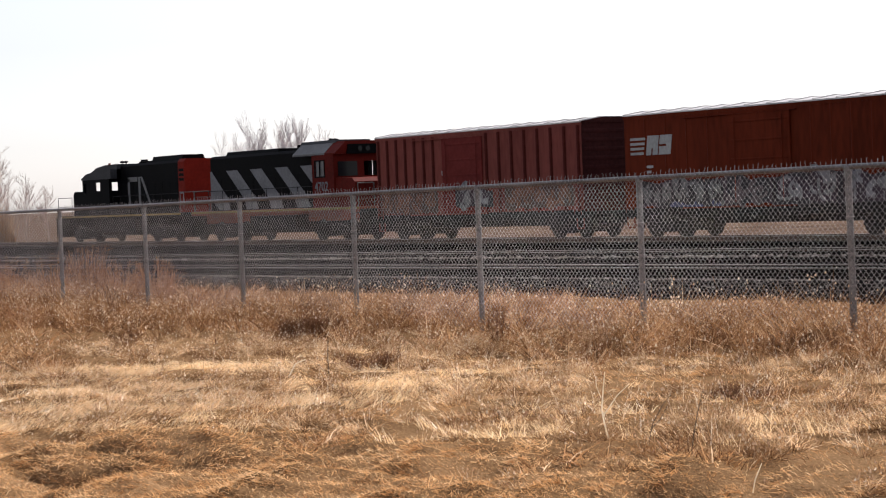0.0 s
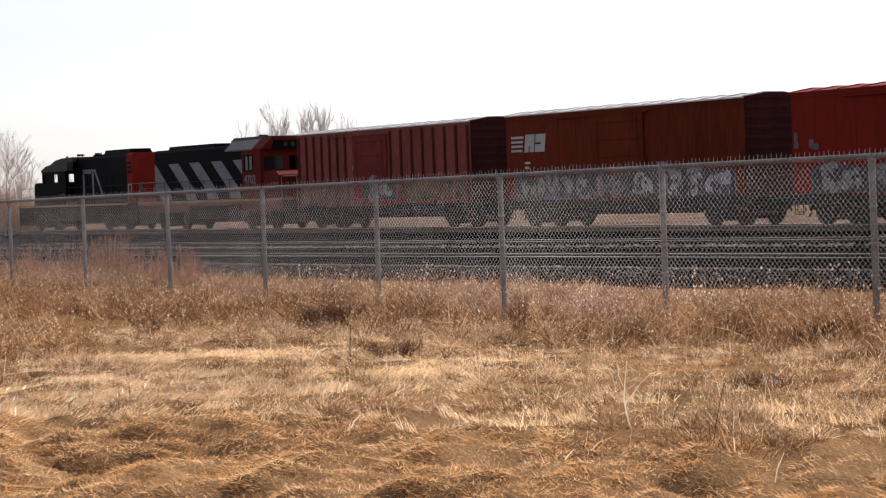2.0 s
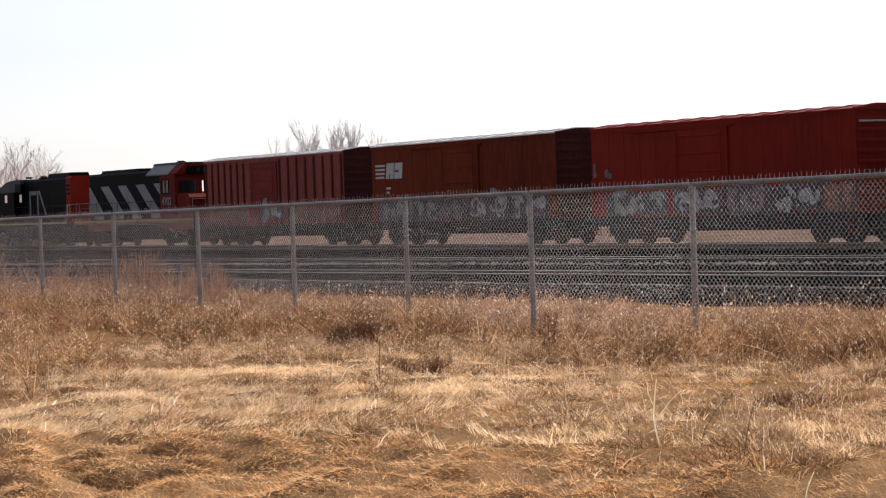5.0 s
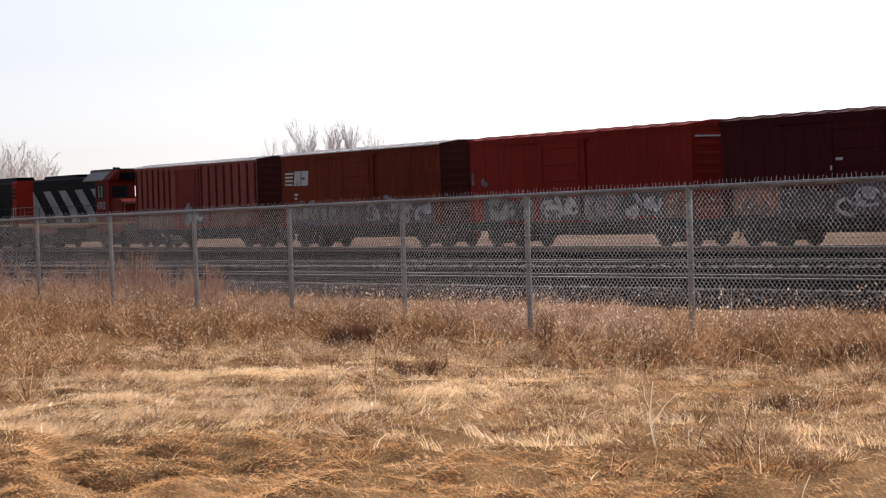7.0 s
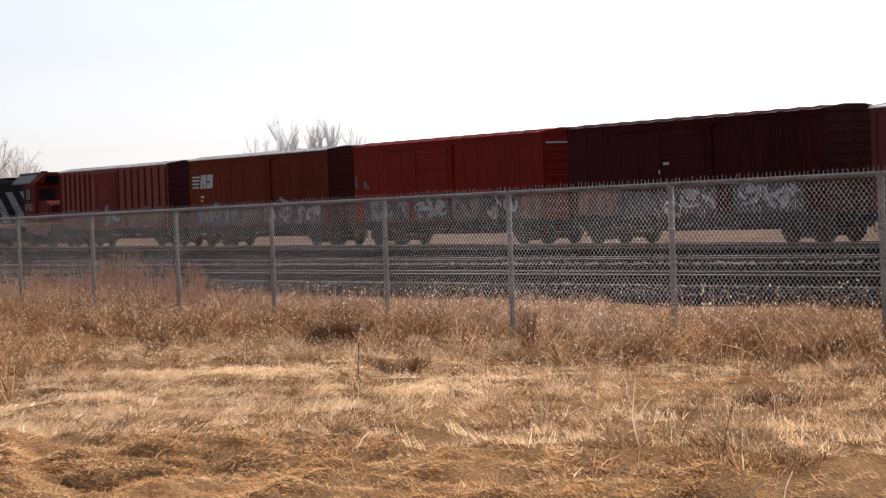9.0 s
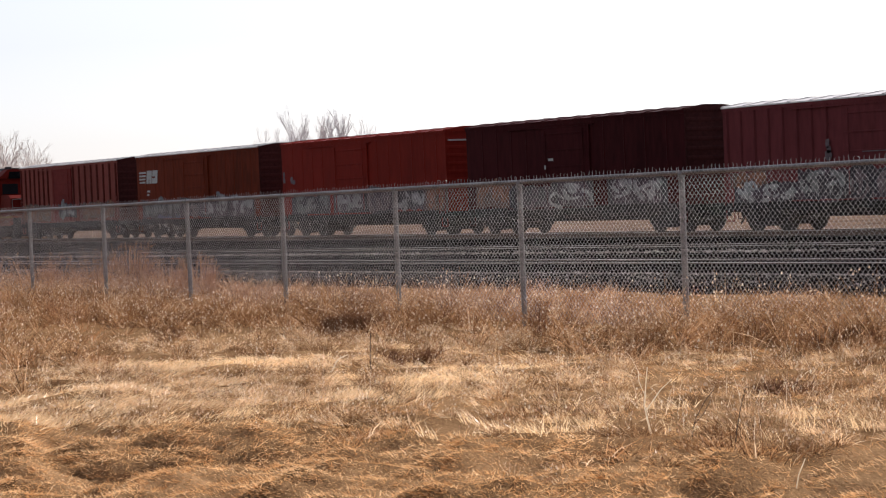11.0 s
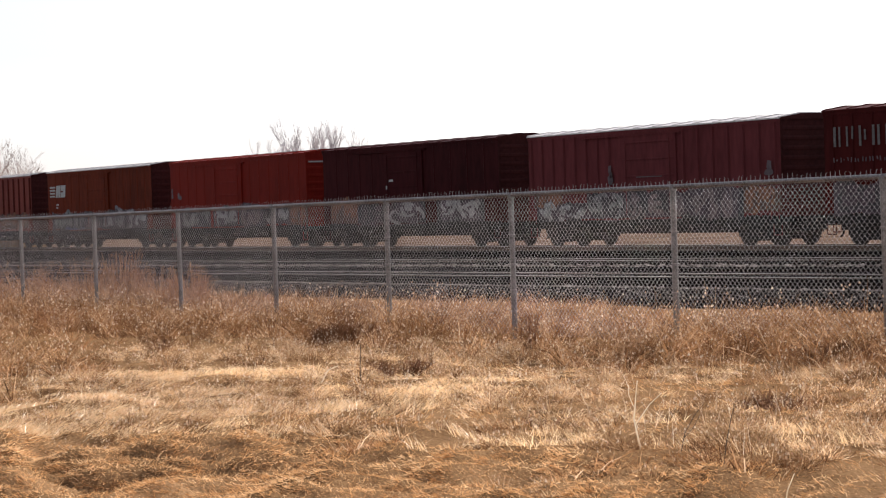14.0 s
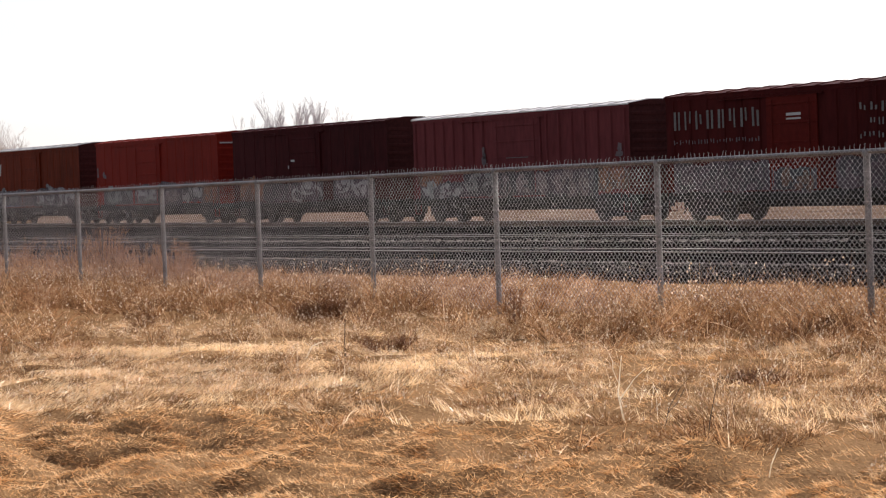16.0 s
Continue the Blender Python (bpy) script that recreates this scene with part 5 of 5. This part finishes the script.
    way = np.arctan2(np.sin(a) * q + 2 * lean[c] * np.sin(lie[c]), np.cos(a) * q + 2 * lean[c] * np.cos(lie[c]))
    blades("tall_grass", px, py, hgt, way + rng.normal(0, 0.5, n), np.clip(0.25 * q + lean[c] + rng.normal(0, 0.08, n), 0.01, 0.6), rng.uniform(0.0045, 0.0115, n), rng.uniform(0.05, 0.6, n), TALL, "knee-high brown dead grass along the fence", 33, 2)
    k = (rng.uniform(size=n) < 0.22 * np.clip(1 - (py - 15.4) / 2.5, 0.1, 1)) & (py > 9)
    seed_husks("grass_seeds", px[k] + rng.normal(0, 0.04, k.sum()), py[k] + rng.normal(0, 0.04, k.sum()), ground_z(px[k], py[k]) + hgt[k] * rng.uniform(0.5, 0.98, k.sum()), 0.0095, "pale seed husks glinting on tall grass", 35)
    # upright stalks over the mats
    x, y = field(rng, 5200, 11.0, 24.0, 16.0)
    k = rng.uniform(size=len(x)) < np.clip((felt_edge(x, y) - 0.4) / 1.5, 0.0, 1) * np.clip(0.5 + 0.5 * wave(x, y, 1.7, 21) + 0.2 * np.clip((x + 16) / 4, -1, 1), 0.05, 1)
    x, y = x[k], y[k]
    n = len(x)
    blades("grass_stalks", x, y, rng.uniform(0.1, 0.3, n), rng.uniform(0, 6.28, n), rng.uniform(0.02, 0.3, n), rng.uniform(0.0035, 0.006, n), rng.uniform(0, 0.5, n), STALK, "sparse upright straw stalks", 34, 3)


dead_grass()


# ---- weeds and dead wood in the grass ----
WEED = islands("dark_dead_weed", [(0.0, (0.10, 0.045, 0.025)), (0.5, (0.18, 0.085, 0.045)), (1.0, (0.3, 0.16, 0.09))], 0.8, 0.25, 0.1)
RUST = islands("rusty_seed_weed", [(0.0, (0.28, 0.14, 0.07)), (0.5, (0.48, 0.27, 0.14)), (1.0, (0.68, 0.45, 0.27))], 0.8, 0.5)
BLEACHED = islands("bleached_dead_wood", [(0.0, (0.78, 0.68, 0.54)), (1.0, (0.93, 0.88, 0.78))], 0.5, 0.7, 0.5)
TWIG = mat("dark_dead_wood", (0.12, 0.085, 0.06), 0.85, 0, 0.3, 20, 3)


def weed(x, y, h, r, n, material, label, seed, feather=3):
    """A clump of stiff branching stems with seed heads."""
    rnd = random.Random(seed)
    z = float(ground_z(x, y))
    bm = B()
    for _ in range(n):
        a, q = rnd.uniform(0, 6.28), r * math.sqrt(rnd.random()) * 0.5
        p = Vector((q * math.cos(a), q * math.sin(a), -0.02))
        top = p + Vector((math.cos(a) * r * rnd.uniform(0.1, 0.9), math.sin(a) * r * rnd.uniform(0.1, 0.9), h * rnd.uniform(0.35, 1.0)))
        bend = p.lerp(top, 0.5) + Vector((rnd.uniform(-0.04, 0.04), rnd.uniform(-0.04, 0.04), 0.03))
        tube(bm, p, bend, 0.004, 3, 0.003)
        tube(bm, bend, top, 0.003, 3, 0.0015)
        for _ in range(feather):
            b = bend.lerp(top, rnd.uniform(0.0, 0.95))
            tube(bm, b, b + Vector((rnd.uniform(-0.09, 0.09), rnd.uniform(-0.09, 0.09), rnd.uniform(0.0, 0.1))), 0.0025, 3, 0.001)
    ob = link("weed_clump", bm, material)
    ob.matrix_basis = pose(x, y, z)
    return tagged(ob, label, "weed", "weed clumps in the grass")


for k, (wx, wy, h, r, n) in enumerate(((-22.3, 13.2, 0.32, 0.32, 170), (-22.6, 13.7, 0.3, 0.3, 110), (-17.6, 11.2, 0.17, 0.3, 80), (-14.85, 14.3, 0.24, 0.3, 110), (-14.4, 14.6, 0.24, 0.3, 90), (-12.2, 11.1, 0.14, 0.2, 24), (-11.7, 10.95, 0.12, 0.2, 24), (-23.4, 11.3, 0.2, 0.2, 30))):
    weed(wx, wy, h, r, n, WEED, "low dark tangle of dead stems in the grass", 70 + k)
weed(-18.9, 13.75, 0.5, 0.1, 26, WEED, "upright dark weed near a fence post", 3)
weed(-25.2, 14.9, 0.3, 0.42, 90, WEED, "dark reddish-brown dead weed clump under the fence", 1)
for k, (wx, wy, h, r, n) in enumerate(((-35.4, 16.4, 1.2, 0.4, 170), (-35.0, 16.9, 0.9, 0.45, 120), (-32.7, 16.4, 0.95, 0.4, 150), (-32.1, 16.1, 0.7, 0.4, 80), (-37.3, 16.5, 1.1, 0.5, 150), (-38.3, 16.2, 0.8, 0.5, 90), (-39.6, 16.3, 1.0, 0.6, 130), (-41.6, 15.9, 1.0, 0.6, 120), (-43.5, 16.2, 1.2, 0.7, 130), (-45.5, 16.4, 1.3, 0.8, 130), (-33.9, 16.3, 0.6, 0.5, 80), (-30.6, 16.4, 0.5, 0.5, 70), (-38.6, 13.6, 0.6, 0.5, 60), (-34.2, 13.2, 0.55, 0.5, 60), (-29.6, 12.6, 0.45, 0.4, 50))):
    weed(wx, wy, h, r, n, RUST, "rust-brown feathery seeded weed standing by the fence", 40 + k, 6)
weed(-35.2, 15.0, 0.35, 0.45, 70, WEED, "dark reddish-brown dead weed clump under the fence", 61)
weed(-30.6, 14.3, 0.3, 0.35, 60, WEED, "small dark dead weed clump in the grass", 62)
def forked_twig(x, y, limbs, material, label):
    """A bent dead stem with its forks; limbs: bent lines (sideways, up) in the plane that faces the field's edge, and their radius."""
    th = empty("dead_twig", pose(x, y, float(ground_z(x, y)), 0, 0, 56), label, "twig")
    for k, (r, pts) in enumerate(limbs):
        bm = B()
        for a, b in zip(pts, pts[1:]):
            tube(bm, (a[0], 0.03 * k, a[1]), (b[0], 0.03 * k, b[1]), r, 6, r * 0.8)
            r *= 0.82
        part("shoot" if k else "stem", bm, material, th)
    return th


forked_twig(-10.79, 8.72, [(0.0075, [(0.02, -0.03), (-0.005, 0.09), (-0.025, 0.2), (-0.01, 0.34), (0.005, 0.46)]), (0.005, [(-0.015, 0.16), (0.03, 0.22), (0.09, 0.30), (0.17, 0.37)]), (0.003, [(-0.02, 0.28), (-0.05, 0.36), (-0.05, 0.43)])], BLEACHED, "bleached forked dead twig standing in the grass")
forked_twig(-10.45, 8.8, [(0.0035, [(0, -0.02), (0.03, 0.12), (0.1, 0.24), (0.16, 0.31)]), (0.003, [(0.02, 0.08), (0.09, 0.15), (0.14, 0.24)])], TWIG, "thin dark forked twig leaning in the grass")
forked_twig(-9.42, 8.29, [(0.004, [(-0.02, -0.03), (0.0, 0.12), (0.03, 0.26), (0.06, 0.37)])], TWIG, "thin dark dead stalk standing in the grass")
forked_twig(-17.11, 10.4, [(0.006, [(0, -0.03), (0.0, 0.15), (0.01, 0.35)])], TWIG, "thin straight dark stalk in the grass")
forked_twig(-8.44, 7.84, [(0.004, [(0, -0.02), (0.02, 0.08), (0.06, 0.17)])], BLEACHED, "small pale dead twig in the grass")
forked_twig(-17.2, 9.9, [(0.008, [(0, 0.0), (0.1, 0.05), (0.16, 0.16), (0.26, 0.2)])], BLEACHED, "pale bent stem lying over the grass")


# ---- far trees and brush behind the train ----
# Bark is lightened: the sky haze over the far trees is in its colour.
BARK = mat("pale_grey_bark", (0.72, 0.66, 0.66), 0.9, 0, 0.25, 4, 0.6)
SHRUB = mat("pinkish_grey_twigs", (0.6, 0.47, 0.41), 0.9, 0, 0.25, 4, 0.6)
REED = islands("tan_reeds", [(0.0, (0.15, 0.088, 0.05)), (0.5, (0.25, 0.155, 0.088)), (1.0, (0.36, 0.24, 0.14))], 0.9, 0.4)


def bare_tree(x, y, h, seed, label, wide=0.32, material=BARK, kids=3):
    """Tapered trunk, forking limbs and a leafless crown of fine twigs."""
    rnd = random.Random(seed)
    z = float(ground_z(x, y))
    th = empty("bare_tree", pose(x, y, z), label, "tree", "bare trees behind the train")
    layers = (B(), B(), B())

    def grow(p, d, length, r, level):
        n = 4 if level < 2 else (3 if level == 2 else 2)
        for k in range(n):
            q = p + d * length / n
            tube(layers[min(level, 2)], p, q, r, 6 if level == 0 else (4 if level == 1 else 3), r * 0.84)
            p, r = q, r * 0.84
            d = (d + Vector((rnd.uniform(-0.13, 0.13), rnd.uniform(-0.13, 0.13), 0.06))).normalized()
            if level < 3 and (k or level):
                for _ in range(2 if level < 1 else kids):
                    a = rnd.uniform(0, 6.28)
                    s = (d + Vector((math.cos(a), math.sin(a), 0.2)) * rnd.uniform(wide, wide * 2.2)).normalized()
                    grow(p, s, length * rnd.uniform(0.4, 0.62), max(r * 0.5, 0.0075), level + 1)
        if level < 3:
            grow(p, d, length * 0.55, max(r * 0.75, 0.0075), level + 1)

    grow(Vector((0, 0, -0.2)), Vector((0, 0, 1)), h * 0.52, h * 0.010, 0)
    part("trunk", layers[0], material, th)
    part("limbs", layers[1], material, th)
    part("crown", layers[2], material, th, "leafless crown of fine twigs")
    return th


def along(az, dist):
    """A place at that bearing, in degrees from +X, and distance."""
    return dist * math.cos(radians(az)), dist * math.sin(radians(az))


def brush(x, y, h, r, seed, material, label, n=1100):
    """A thicket of thin stems."""
    rng = np.random.default_rng(seed)
    z = float(ground_z(x, y))
    q, a = r * np.sqrt(rng.uniform(size=n)), rng.uniform(0, 6.28, n)
    px, py = q * np.cos(a), q * np.sin(a) * 0.6
    top = h * rng.uniform(0.4, 1.0, n) * (1 - 0.45 * (q / r) ** 2)
    dx, dy = rng.normal(0, 0.16, n) * top + 0.2 * px, rng.normal(0, 0.16, n) * top
    w = rng.uniform(0.015, 0.04, n)
    b0 = np.stack([px - w, py, np.full(n, -0.1)], 1)
    b1 = np.stack([px + w, py + w, np.full(n, -0.1)], 1)
    b2 = np.stack([px, py - w, np.full(n, -0.1)], 1)
    t = np.stack([px + dx, py + dy, top], 1)
    co = np.stack([b0, b1, b2, t], 1).reshape(-1, 3)
    i = 4 * np.arange(n)[:, None]
    faces = np.concatenate([i + np.array(f)[None] for f in ((0, 1, 3), (1, 2, 3), (2, 0, 3))])
    ob = fast("reed_bed", co, faces, material)
    ob.matrix_basis = pose(x, y, z)
    return tagged(ob, label, "reeds", "reeds beyond the yard")


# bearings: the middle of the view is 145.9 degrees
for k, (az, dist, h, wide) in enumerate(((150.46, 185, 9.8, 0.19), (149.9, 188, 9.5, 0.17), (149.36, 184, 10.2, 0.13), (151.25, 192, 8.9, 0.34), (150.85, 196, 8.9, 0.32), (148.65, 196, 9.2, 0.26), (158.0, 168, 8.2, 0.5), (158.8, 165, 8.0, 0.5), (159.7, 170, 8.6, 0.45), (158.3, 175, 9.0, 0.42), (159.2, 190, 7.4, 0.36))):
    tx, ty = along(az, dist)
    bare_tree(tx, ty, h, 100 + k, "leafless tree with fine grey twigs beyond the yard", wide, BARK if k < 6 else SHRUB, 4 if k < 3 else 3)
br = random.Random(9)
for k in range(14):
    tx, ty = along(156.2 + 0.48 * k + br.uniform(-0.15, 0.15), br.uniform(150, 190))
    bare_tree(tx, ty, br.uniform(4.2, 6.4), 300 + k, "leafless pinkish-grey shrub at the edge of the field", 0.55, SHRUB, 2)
for k in range(7):
    tx, ty = along(157.9 + 0.8 * k + br.uniform(-0.2, 0.2), br.uniform(150, 162))
    brush(tx, ty, br.uniform(3.6, 4.7), br.uniform(3.5, 5.0), 400 + k, REED, "stand of tan reeds beside the line", 1500)


# ---- what moves ----
def motions():
    times = [0.5 * i for i in range(33)]
    for th, x in TRAIN:
        walk(th, [(t, pose(x + travel(t), TRAIN_Y, RAIL_Z)) for t in times])
    ticks = [4 * i / 30 for i in range(121)]
    for w, r in WHEELS:
        home = w.matrix_basis.translation.copy()
        walk(w, [(t, Matrix.Translation(home) @ Matrix.Rotation(travel(t) / r, 4, "Y")) for t in ticks])


motions()
